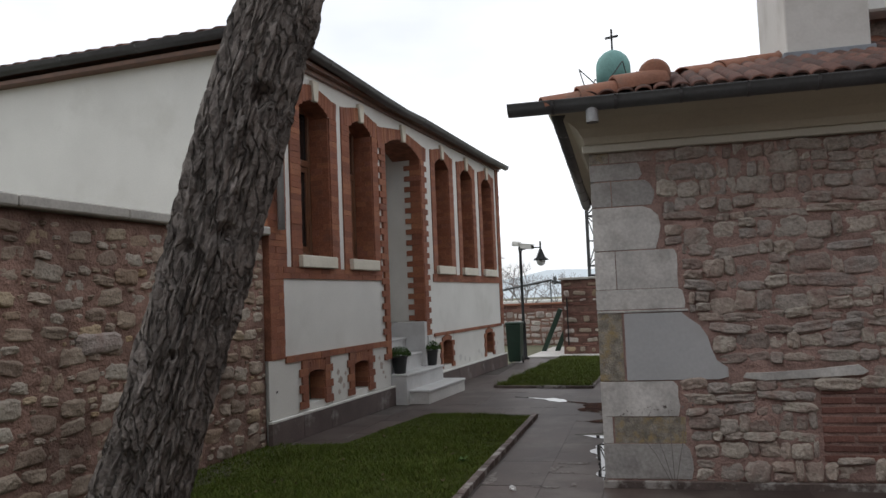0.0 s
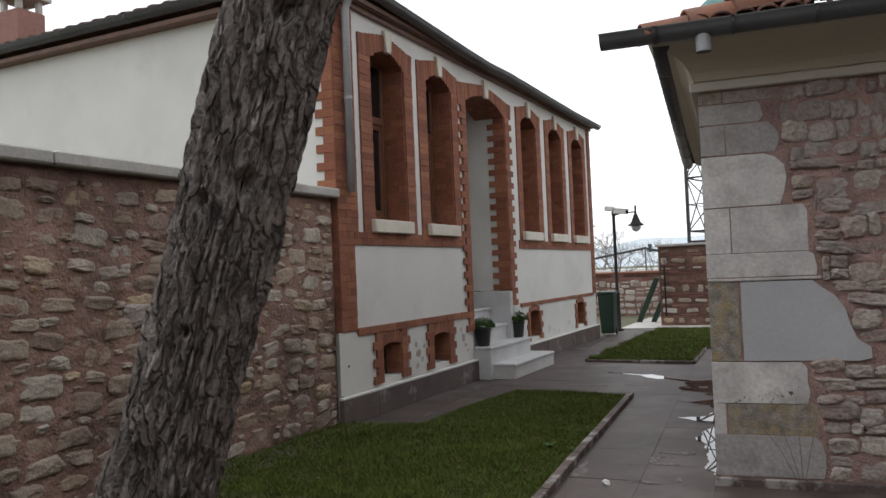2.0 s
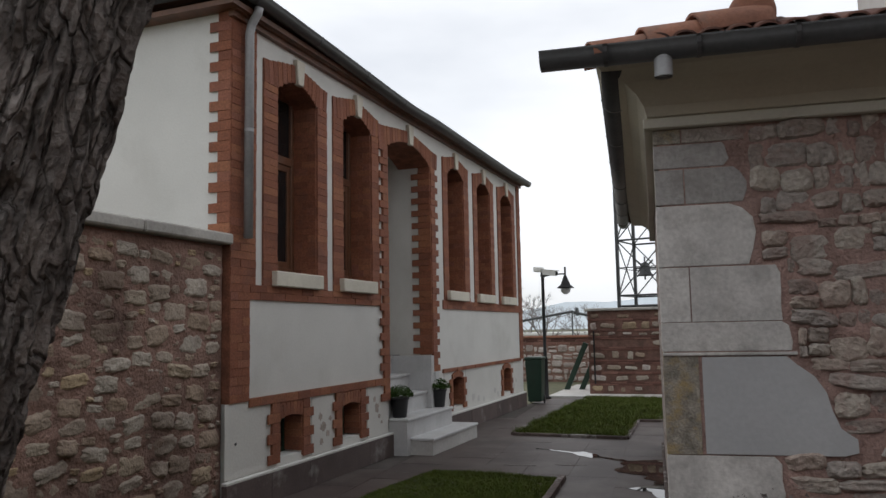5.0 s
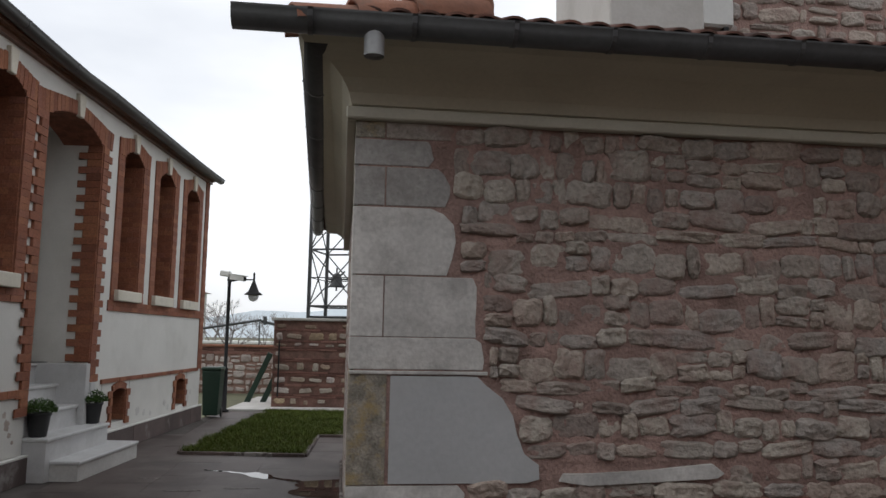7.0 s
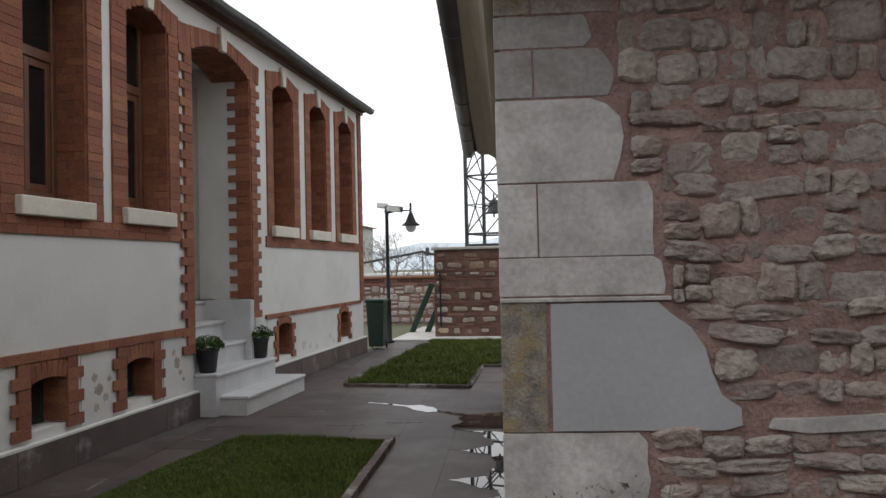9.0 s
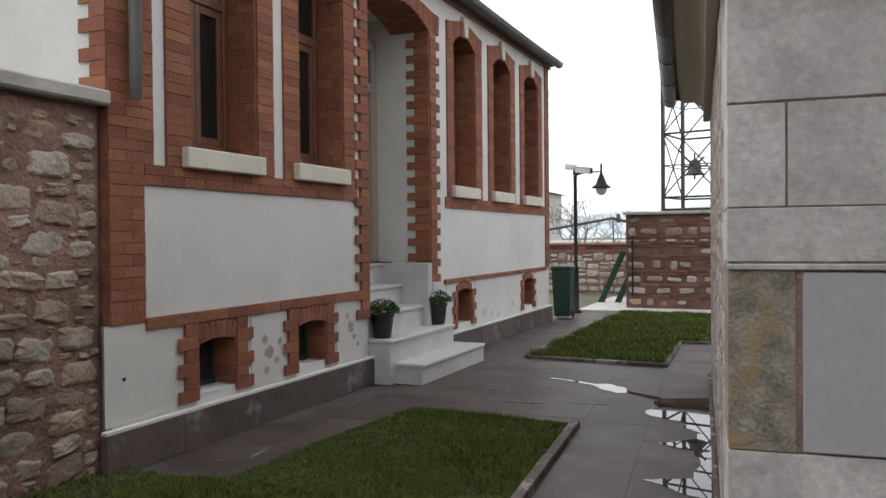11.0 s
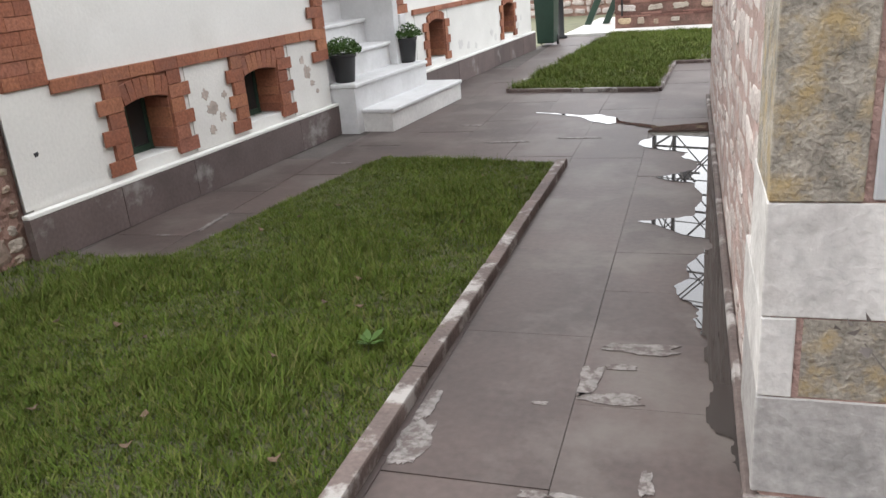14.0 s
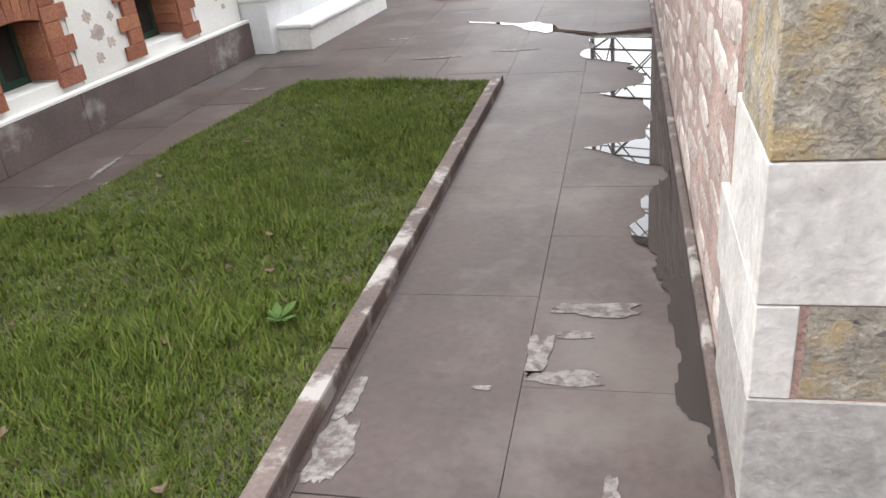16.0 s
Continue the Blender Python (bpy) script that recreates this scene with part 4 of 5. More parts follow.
def potted_plant(m, label, flowers):
    pot = thing("potted_plant", m, label, "potted plant", "plants on the steps")
    bm = bmesh.new()
    lathe(bm, [(0.075, 0.0), (0.08, 0.005), (0.105, 0.20), (0.115, 0.205), (0.115, 0.23), (0.10, 0.23), (0.098, 0.20)], 20)
    part("pot", bm, BLACK_POT, pot, "black plastic pot", True)
    rng = random.Random(3 + flowers)
    bm = bmesh.new()
    for k in range(900):
        a, r = rng.uniform(0, 6.28), 0.16 * math.sqrt(rng.random())
        h = 0.22 + rng.uniform(0.0, 0.13) * (1 - (r / 0.19) ** 2) + 0.02
        c = Vector((r * math.cos(a), r * math.sin(a), h))
        t = Vector((rng.gauss(0, 1), rng.gauss(0, 1), rng.gauss(0.4, 1))).normalized() * rng.uniform(0.012, 0.026)
        s = t.cross(Vector((rng.gauss(0, 1), rng.gauss(0, 1), rng.gauss(0, 1)))).normalized() * 0.006
        bm.faces.new([bm.verts.new(c - t), bm.verts.new(c + s), bm.verts.new(c + t), bm.verts.new(c - s)])
    part("foliage", bm, LEAF, pot)
    if flowers:
        bm = bmesh.new()
        for k in range(26):
            a, r = rng.uniform(0, 6.28), 0.15 * math.sqrt(rng.random())
            bmesh.ops.create_icosphere(bm, subdivisions=1, radius=rng.uniform(0.007, 0.013), matrix=Matrix.Translation((r * math.cos(a), r * math.sin(a), 0.36 - r * 0.4)))
        tagged(part("flower", bm, FLOWER, pot, "small white flowers"), kind="stuff")
    return pot


potted_plant(pose(FX + 0.06, 11.70, 0.41), "black pot with a clipped green shrub on marble steps", 0)
potted_plant(pose(FX + 0.06, 12.93, 0.41), "black pot with a green shrub and white flowers", 1)

# roof, eaves and gutter of the building
ez = 4.14
SAG = [(8.2, 4.185), (9.0, 4.17), (9.6, 4.15), (10.3, 4.125), (11.2, 4.09), (11.9, 4.072), (12.6, 4.09), (13.3, 4.085), (14.5, 4.07), (16.0, 4.06), (17.5, 4.072)]


def eave(y):
    """Height of the sagging eaves along the facade."""
    return float(np.interp(y, [p for p, _ in SAG], [q for _, q in SAG]))


bm = bmesh.new()
o, hgt = 0.17, 1.5
x0, x1, y0, y1 = -12.5 - o, FX + 0.13, U0 - o, U1 + 0.06
vs = [bm.verts.new(p) for p in ((x0, y0, ez + 0.02), (x1, y0, ez + 0.02), (x1, y1, eave(y1) - 0.03), (x0, y1, ez - 0.06), (-8.2, y0 + 4.2, ez + hgt), (-8.2, y1 - 4.2, ez + hgt))]
for f in ((0, 1, 4), (1, 2, 5, 4), (2, 3, 5), (3, 0, 4, 5), (0, 3, 2, 1)):
    bm.faces.new([vs[i] for i in f])
roof = solid("roof", bm, TERRACOTTA, None, "low hipped roof of weathered terracotta tiles", "roof")
solid("eaves_soffit", boxes((x0 + 0.05, x1 - 0.01, y0 + 0.02, y1 - 0.03, ez - 0.10, ez - 0.055)), WOOD, None, "dark brown boarded eaves", "trim")
solid("brick_cornice", boxes((FX, FX + 0.09, U0 - 0.06, U1 + 0.05, TOP - 0.10, TOP - 0.092), (FX, FX + 0.05, U0 - 0.04, U1 + 0.04, TOP - 0.145, TOP - 0.10)), WOOD, None, "stepped dark brown wooden cornice under the eaves", "trim")


def gutter_mesh(length, r=0.065):
    """A half-round gutter with a lip, from 0 to length along x, its open side up."""
    bm = bmesh.new()
    prof = [(-r - 0.008, 0.012), (-r, 0.004)] + [(r * math.cos(a), r * math.sin(a)) for a in [math.pi + math.pi * k / 10 for k in range(1, 10)]] + [(r, 0.004), (r + 0.004, 0.02)]
    inner = [(p * 0.93, q * 0.93 + 0.003) for p, q in prof[::-1]]
    n = len(prof + inner)
    a = [bm.verts.new((0, p, q)) for p, q in prof + inner]
    b = [bm.verts.new((length, p, q)) for p, q in prof + inner]
    for k in range(n):
        bm.faces.new((a[k], a[(k + 1) % n], b[(k + 1) % n], b[k]))
    for s, flip in ((a, 1), (b, -1)):
        bm.faces.new(s[: len(prof)][::flip])
    return bm


def gutter(m, length, label, r=0.065, step=1.0):
    g = thing("gutter", m, label, "gutter", kind="structure")
    part("channel", gutter_mesh(length, r), GUTTER, g, smooth=True)
    n = int(length / step)
    bm = gutter_mesh(0.02, r * 1.06)
    band_me = mesh_of("bracket", bm, GUTTER)
    for k in range(n):
        piece("bracket", band_me, g, pose(0.3 + k * step, 0, 0.0))
    return g


front_gutter = gutter(pose(x1 + 0.04, y0 - 0.05, 0, 0, 0, 90), y1 - y0 + 0.1, "dark sagging half-round gutter along the facade")
for ob in front_gutter.children:
    if ob.name.startswith("channel"):
        bm = bmesh.new()
        bm.from_mesh(ob.data)
        cuts = [e for e in bm.edges if abs(e.verts[0].co.x - e.verts[1].co.x) > 1]
        bmesh.ops.subdivide_edges(bm, edges=cuts, cuts=40, use_grid_fill=True)
        for v in bm.verts:
            v.co.z += eave(y0 - 0.05 + v.co.x)
        bm.to_mesh(ob.data)
        bm.free()
    else:
        ob.matrix_basis = pose(ob.location.x, 0, eave(y0 - 0.05 + ob.location.x))
gutter(pose(x0, y0 - 0.04, ez + 0.045), x1 - x0 + 0.06, "dark brown half-round gutter on the side eaves")

# rows of curved tiles showing above the side gutter
bm = bmesh.new()
n = 7
arc = [(0.5 * math.cos(math.pi * k / n), math.sin(math.pi * k / n)) for k in range(n + 1)]
a = [bm.verts.new((p, 0, q)) for p, q in arc]
b = [bm.verts.new((p * 0.85, 1, q * 0.85)) for p, q in arc]
c = [bm.verts.new((p * 0.8, 0, q * 0.72)) for p, q in arc]
for k in range(n):
    bm.faces.new((a[k], a[k + 1], b[k + 1], b[k]))
    bm.faces.new((a[k], c[k], c[k + 1], a[k + 1]))
UNIT_TILE = mesh_of("roof_tile", bm, TERRACOTTA, True)
pitch = math.degrees(math.atan2(hgt, 4.2))
for k in range(40):
    for r in range(2):
        piece("roof_tile", UNIT_TILE, roof, pose(x1 - 0.1 - 0.205 * k, y0 - 0.05 + 0.38 * r, ez + 0.05 + 0.385 * r * math.tan(radians(pitch)), pitch, 0, 0) @ Matrix.Diagonal((0.18, 0.42, 0.055, 1)))
for k in range(44):
    piece("roof_tile", UNIT_TILE, roof, pose(x1 + 0.03, y0 + 0.1 + 0.205 * k, eave(y0 + 0.1 + 0.205 * k) - 0.02, pitch, 0, 90) @ Matrix.Diagonal((0.18, 0.42, 0.035, 1)))

pipe = thing("downpipe", FM, "grey zinc downpipe at the building corner", "pipe")
bm = bmesh.new()
tube(bm, [(8.70, -0.165, 4.10), (8.70, -0.155, 4.05), (8.70, -0.10, 3.98), (8.70, -0.075, 3.90), (8.70, -0.072, 2.17)], [0.038] * 5, 14)
part("pipe", bm, ZINC, pipe, smooth=True)
for z in (3.05,):
    bm = bmesh.new()
    tube(bm, [(8.70, -0.072, z), (8.70, -0.072, z + 0.03)], [0.041] * 2, 14)
    part("clamp", bm, ZINC, pipe)

chim = thing("chimney", pose(-10.3, 10.0, 4.45), "red brick chimney with a cement cap", "chimney")
part("shaft", boxes((-0.22, 0.22, -0.22, 0.22, -0.4, 0.95), bevel=0.01), OLD_BRICK, chim)
part("cap", boxes((-0.29, 0.29, -0.29, 0.29, 1.13, 1.19), (-0.2, -0.12, -0.2, -0.12, 0.95, 1.13), (0.12, 0.2, -0.2, -0.12, 0.95, 1.13), (-0.2, -0.12, 0.12, 0.2, 0.95, 1.13), (0.12, 0.2, 0.12, 0.2, 0.95, 1.13), bevel=0.01), CAP, chim)

# ---- the stone wall beside the building ----
SM = pose(FX - 0.055, 0, 0, 0, 0, 90)
wall_stone = solid("wall_stone", boxes((-1.5, 8.53, 0.0, 0.45, -0.05, 2.10)), BUFF_MORTAR, SM, "old buff rubble stone wall with wide lime joints", "wall")
coping = thing("coping", SM, "grey cement coping on the stone wall", "coping", kind="structure")
CO = mesh_of("coping_slab", boxes((-0.5, 0.5, -0.095, 0.52, 0.0, 0.085), bevel=0.012), CAP)
for k in range(10):
    piece("coping_slab", CO, coping, pose(8.05 - k * 1.0, prng.uniform(-0.006, 0.006), 2.105) @ Matrix.Diagonal((0.994, 1, 1, 1)))

# ---- the stone church annexe ----
RM = pose(-0.562, 7.518, 0, 0, 0, 5.9)
RT = 2.425
wall_front = solid("wall_annexe_front", boxes((0.0, 6.5, 0.0, 0.5, -0.05, RT)), MORTAR, RM, "rubble stone wall with pink lime mortar", "wall")
SIDE = RM @ pose(0, 5.6, 0, 0, 0, -90)
wall_annexe_side = solid("wall_annexe_side", boxes((0.0, 5.095, 0.0, 0.5, -0.05, RT)), PALE_MORTAR, SIDE, "rubble stone side wall with pink mortar", "wall")
solid("wall_annexe_back", boxes((0.5, 6.5, 5.1, 5.6, -0.05, RT), (6.0, 6.5, 0.5, 5.1, -0.05, RT)), MORTAR, RM, "plain back walls of the annexe", "wall")

# cream cove under the eaves, and its lip
def cove(bm, length):
    prof = [(0.0, RT), (0.045, RT), (0.045, RT + 0.055), (0.06, RT + 0.06), (0.08, RT + 0.11), (0.13, RT + 0.165), (0.21, RT + 0.21), (0.36, RT + 0.235), (0.40, RT + 0.262), (0.0, RT + 0.262)]
    s = 0.70
    va = [bm.verts.new((-p * s, -p, z)) for p, z in prof]
    vb = [bm.verts.new((length, -p, z)) for p, z in prof]
    vc = [bm.verts.new((-p * s, 5.6 + p, z)) for p, z in prof]
    for k in range(len(prof) - 1):
        bm.faces.new((va[k], vb[k], vb[k + 1], va[k + 1]))
        bm.faces.new((vc[k], va[k], va[k + 1], vc[k + 1]))
    bm.faces.new(vc)


bm = bmesh.new()
cove(bm, 6.5)
solid("cove_cornice", bm, CREAM, RM, "smooth cream plaster cove under the eaves", "cornice")
solid("cove_lip", boxes((-0.065, 6.5, -0.065, 0.0, RT - 0.004, RT + 0.05), (-0.065, 0.0, 0.0, 5.65, RT - 0.004, RT + 0.05), bevel=0.006), CREAM_LIP, RM, "pale moulding below the cove", "cornice")

PITCH = 18.5
ov, so, rz = 0.475, 0.22, RT + 0.275
bm = bmesh.new()
vs = [bm.verts.new(p) for p in ((-so, -ov, rz), (6.9, -ov, rz), (6.9, 6.0, rz), (-so - 0.12, 6.0, rz), (2.8, 2.8, rz + 3.2 * math.tan(radians(PITCH))), (6.9, 2.8, rz + 3.2 * math.tan(radians(PITCH))))]
for f in ((0, 1, 5, 4), (3, 0, 4), (2, 3, 4, 5), (0, 3, 2, 1), (1, 2, 5)):
    bm.faces.new([vs[i] for i in f])
roof2 = solid("roof_annexe", bm, TERRACOTTA, RM, "hipped roof of old curved terracotta tiles", "roof")
gutter(RM @ pose(-0.53, -ov - 0.045, rz + 0.0), 7.0, "dark half-round gutter on the annexe eaves", 0.068, 0.42)
gutter(RM @ pose(-so - 0.16, 6.05, rz, 0, 0, -88.4), 6.4, "dark half-round gutter on the annexe side", 0.065, 0.9)
bm = bmesh.new()
tube(bm, [(0.04, -ov - 0.045, rz - 0.05), (0.04, -ov - 0.045, rz - 0.15)], [0.042, 0.042], 16, False)
tube(bm, [(0.04, -ov - 0.045, rz - 0.05), (0.04, -ov - 0.045, rz - 0.14)], [0.037, 0.037], 16)
solid("gutter_outlet", bm, ZINC, RM, "short grey outlet pipe under the gutter", "pipe", kind="", smooth=True)
for k in range(50):
    u = 0.02 + 0.122 * k
    for r in range(8):
        s = 0.30 * r
        if u + 0.1 < s - 0.1 or (1.55 < u < 2.3 and s > 1.2):
            continue
        piece("roof_tile", UNIT_TILE, roof2, pose(u, -ov - 0.03 + s, rz + 0.02 + s * math.tan(radians(PITCH)) + 0.012, PITCH + 3.0, 0, 0) @ Matrix.Diagonal((0.12, 0.35, 0.038, 1)))
hipl = math.hypot(3.2, 3.2)
hp = math.degrees(math.atan2(3.2 * math.tan(radians(PITCH)), hipl))
bm = bmesh.new()
n = 12
arc = [(0.5 * math.cos(math.pi * k / n), math.sin(math.pi * k / n)) for k in range(n + 1)]
oa = [bm.verts.new((p, 0, q)) for p, q in arc]
ob_ = [bm.verts.new((p * 0.86, 1, q * 0.86)) for p, q in arc]
ic = [bm.verts.new((p * 0.84, 0, q * 0.84)) for p, q in arc]
ib = [bm.verts.new((p * 0.7, 1, q * 0.7)) for p, q in arc]
for k in range(n):
    bm.faces.new((oa[k], oa[k + 1], ob_[k + 1], ob_[k]))
    bm.faces.new((oa[k], ic[k], ic[k + 1], oa[k + 1]))
    bm.faces.new((ic[k], ib[k], ib[k + 1], ic[k + 1]))
UNIT_RIDGE = mesh_of("ridge_tile", bm, RIDGE_TILE, True)
for k in range(4, 11):
    s = 0.42 * k - 0.3
    piece("ridge_tile", UNIT_RIDGE, roof2, pose(-so + s * 0.7071 - 0.05, -ov + s * 0.7071 - 0.02, rz + 0.03 + s * math.tan(radians(hp)) + 0.006 * (k % 2), hp, 0, -45) @ Matrix.Diagonal((0.2, 0.48, 0.08, 1)))
for k in range(3):
    f = k / 3
    piece("ridge_tile", UNIT_RIDGE, roof2, pose(-0.30 + 0.74 * f, -0.475 + 0.20 * f, rz - 0.03 + 0.145 * f, 10, 0, -74) @ Matrix.Diagonal((0.25 + 0.02 * k, 0.36, 0.095 + 0.02 * k, 1)))
bm = bmesh.new()
tube(bm, [(0.465, -0.325, rz + 0.19), (0.467, -0.31, rz + 0.192), (0.47, -0.285, rz + 0.195), (0.475, 0.02, rz + 0.26)], [0.085, 0.106, 0.112, 0.095], 22)
hip_end = new("ridge_tile", mesh_of("ridge_tile", bm, RIDGE_TILE, True))
hip_end.parent = roof2
bm = bmesh.new()
tube(bm, [(-0.20, -0.42, rz + 0.035), (0.10, -0.32, rz + 0.075), (0.62, -0.14, rz + 0.135)], [0.03, 0.055, 0.08], 12)
hip_bed = new("hip_bedding", mesh_of("hip_bedding", bm, TERRACOTTA, True))
hip_bed.parent = roof2
# the rendered stack on the annexe roof and the taller church wall behind
tur = thing("roof_stack", RM @ pose(1.59, 1.05, 2.9), "wide pale rendered stack on the tiled roof", "chimney")
part("shaft", boxes((0.0, 0.64, 0.0, 1.3, 0.0, 2.2), bevel=0.01), RENDERED, tur)
part("flashing", boxes((-0.03, 0.67, -0.03, 1.33, 0.15, 0.42), bevel=0.006), LEAD, tur)
CM = RM @ pose(0, 2.4, 0)
wall_church = solid("wall_church", boxes((2.0, 9.0, 0.0, 0.6, 2.9, 7.0)), MORTAR, CM, "taller rubble wall of the church behind the annexe", "wall")
ac = thing("air_conditioner", CM @ pose(2.62, -0.35, 3.86), "white air conditioning unit on the church wall", "air conditioner")
part("case", boxes((-0.35, 0.35, 0.0, 0.28, 0.05, 0.6), bevel=0.02), CAMERA_WHITE, ac)
for s in (-0.28, 0.28):
    part("bracket", boxes((s - 0.02, s + 0.02, 0.0, 0.35, 0.0, 0.05)), IRON, ac)

# plain unseen walls behind and beside the walk, added to block sky light
solid("wall_yard_south", boxes((-4.5, 6.2, -3.4, -3.0, 0, 4.6)), BUFF_MORTAR, None, "plain unseen wall added behind the yard to block sky light", "wall")
solid("wall_yard_east", boxes((5.6, 6.0, -3.0, 8.1, 0, 5.2)), BUFF_MORTAR, None, "plain unseen wall added beside the yard to block sky light", "wall")

# ---- the leaning tree ----
tree = thing("tree", pose(-2.41, 4.569, 0.0), "leaning tree with thick furrowed grey bark", "tree")
bm = bmesh.new()
seg, rings = 168, 520
grid = []
for i in range(rings + 1):
    z = -0.02 + 5.6 * i / rings
    cx, cy = 0.331 * z + 0.010 * math.sin(z * 2.2), 0.0585 * z
    rad = 0.212 + 0.06 * math.exp(-z * 4) - 0.0073 * z
    row = []
    for k in range(seg):
        a = 2 * math.pi * k / seg
        px, py = math.cos(a), math.sin(a)
        warp = 0.45 * noise.noise((px * 2.6, py * 2.6, z * 2.2))
        p = Vector((px * 6.4 + warp, py * 6.4 + warp, z * 2.5 + 0.5 * noise.noise((px * 3, py * 3, z * 1.5))))
        near = noise.voronoi(p)[0]
        plate = min(1.0, max(0.0, (near[1] - near[0]) * 3.2))
        q = Vector((px * 12.5 + warp, py * 12.5, z * 6.0))
        near2 = noise.voronoi(q)[0]
        chip = min(1.0, max(0.0, (near2[1] - near2[0]) * 4.0))
        f = noise.noise((px * 18, py * 18, z * 14)) + 0.6 * noise.noise((px * 40, py * 40, z * 30))
        shingle = (near[0] * 1.3 - 0.6 * (p.z - near[0])) % 1.0
        d = 0.024 * plate + 0.011 * chip + 0.005 * f + 0.010 * shingle * plate + 0.014 * noise.noise((px * 1.3, py * 1.3, z * 1.1)) - 0.033
        for ka, kz, kr in ((5.60, 1.72, 0.05), (5.55, 2.30, 0.055), (4.75, 1.66, 0.04), (5.15, 1.20, 0.025)):
            d -= 0.06 * max(0.0, 1 - math.hypot((a - ka) * 0.18, z - kz) / kr) ** 0.7
        groove = min(1.0, abs(noise.noise((px * 4.6 + 1.2 * warp, py * 4.6 - 0.8 * warp, z * 1.25))) * 5.0)
        r = rad + d + 0.020 * groove - 0.013
        row.append(bm.verts.new((cx + r * px, cy + r * py, z)))
    grid.append(row)
for r, s in zip(grid, grid[1:]):
    for k in range(seg):
        bm.faces.new((r[k], r[(k + 1) % seg], s[(k + 1) % seg], s[k]))
part("trunk", bm, BARK, tree, smooth=True)
brng = random.Random(21)
for k in range(7):
    z = 3.9 + 0.27 * k
    a = k * 2.4
    base = Vector((0.331 * z, 0.0585 * z, z))
    dirn = Vector((math.cos(a), math.sin(a), 0.7))
    bm = bmesh.new()
    pts = [base + dirn * (0.45 * j) + Vector((0, 0, 0.04 * j * j)) for j in range(6)]
    tube(bm, pts, [0.085, 0.065, 0.05, 0.036, 0.022, 0.008], 8)
    for j in range(2, 6):
        for q in range(4):
            dd = Vector((brng.gauss(0, 1), brng.gauss(0, 1), brng.gauss(0.7, 0.6))).normalized()
            tube(bm, [pts[j], pts[j] + dd * 0.35, pts[j] + dd * 0.6 + Vector((0, 0, 0.12))], [0.014, 0.009, 0.004], 5)
    part("limb", bm, BARK, tree)
bm = bmesh.new()
for k in range(5200):
    a, r = brng.uniform(0, 6.28), 2.6 * math.sqrt(brng.random())
    c = Vector((1.7 + r * math.cos(a), r * math.sin(a), 5.4 + brng.uniform(-0.5, 1.5) * (1 - r / 3.2)))
    if noise.noise(c * 1.1) < -0.05:
        continue
    t = Vector((brng.gauss(0, 1), brng.gauss(0, 1), brng.gauss(0, 0.6))).normalized() * 0.07
    s = t.cross(Vector((brng.gauss(0, 1), brng.gauss(0, 1), 1))).normalized() * 0.02
    bm.faces.new([bm.verts.new(c - t), bm.verts.new(c + s), bm.verts.new(c + t), bm.verts.new(c - s)])
part("crown", bm, LEAF, tree)

# ---- the end of the yard ----
lamp = thing("street_lamp", pose(-3.93, 18.85, 0), "black iron lamp post with a hooded lamp", "street lamp")
bm = bmesh.new()
lathe(bm, [(0.10, 0.0), (0.10, 0.03), (0.055, 0.05), (0.05, 0.75), (0.06, 0.78), (0.035, 0.82), (0.032, 2.35), (0.036, 2.37), (0.036, 2.42)], 14)
part("post", bm, IRON, lamp, smooth=True)
bm = bmesh.new()
tube(bm, [(0.0, 0, 2.42), (0.2, 0, 2.46), (0.46, 0, 2.46)], [0.018, 0.016, 0.014], 8)
part("arm", bm, IRON, lamp)
bm = bmesh.new()
lathe(bm, [(0.012, 2.60), (0.02, 2.58), (0.02, 2.44), (0.045, 2.38), (0.10, 2.24), (0.165, 2.19), (0.17, 2.175), (0.10, 2.175)], 20, (0.46, 0, 0))
part("hood", bm, IRON, lamp, "black conical hood", True)
bm = bmesh.new()
lathe(bm, [(0.10, 2.175), (0.098, 2.13), (0.078, 2.085), (0.045, 2.06), (0.01, 2.05)], 18, (0.46, 0, 0))
part("globe", bm, LAMP_GLASS, lamp, "milky glass globe", True)
cctv = thing("security_camera", pose(-3.93, 18.85, 2.42, 0, 8, -20), "pair of white security cameras on the lamp post", "camera")
part("housing", boxes((0.02, 0.32, -0.05, 0.05, 0.04, 0.14), (0.0, 0.36, -0.06, 0.06, 0.14, 0.155), bevel=0.012), CAMERA_WHITE, cctv)
h2 = part("housing", boxes((-0.22, 0.0, -0.05, 0.05, 0.08, 0.19), bevel=0.02), CAMERA_WHITE, cctv)
part("lens", boxes((0.322, 0.33, -0.035, 0.035, 0.055, 0.125)), IRON, cctv)
part("bracket", boxes((-0.04, 0.06, -0.03, 0.03, 0.0, 0.08), bevel=0.006), STEEL, cctv)

wheelie = thing("wheeled_bin", pose(-3.87, 17.80, 0, 0, 0, 4) @ Matrix.Diagonal((0.62, 0.75, 0.98, 1)), "dark green plastic wheeled rubbish bin", "bin")
bm = bmesh.new()
vs = [bm.verts.new(p) for p in ((-0.2, -0.22, 0.05), (0.2, -0.22, 0.05), (0.2, 0.24, 0.05), (-0.2, 0.24, 0.05), (-0.25, -0.27, 0.82), (0.25, -0.27, 0.82), (0.25, 0.29, 0.82), (-0.25, 0.29, 0.82))]
for f in ((0, 3, 2, 1), (4, 5, 6, 7), (0, 1, 5, 4), (1, 2, 6, 5), (2, 3, 7, 6), (3, 0, 4, 7)):
    bm.faces.new([vs[i] for i in f])
soften(bm, 0.02)
part("body", bm, BIN_GREEN, wheelie)
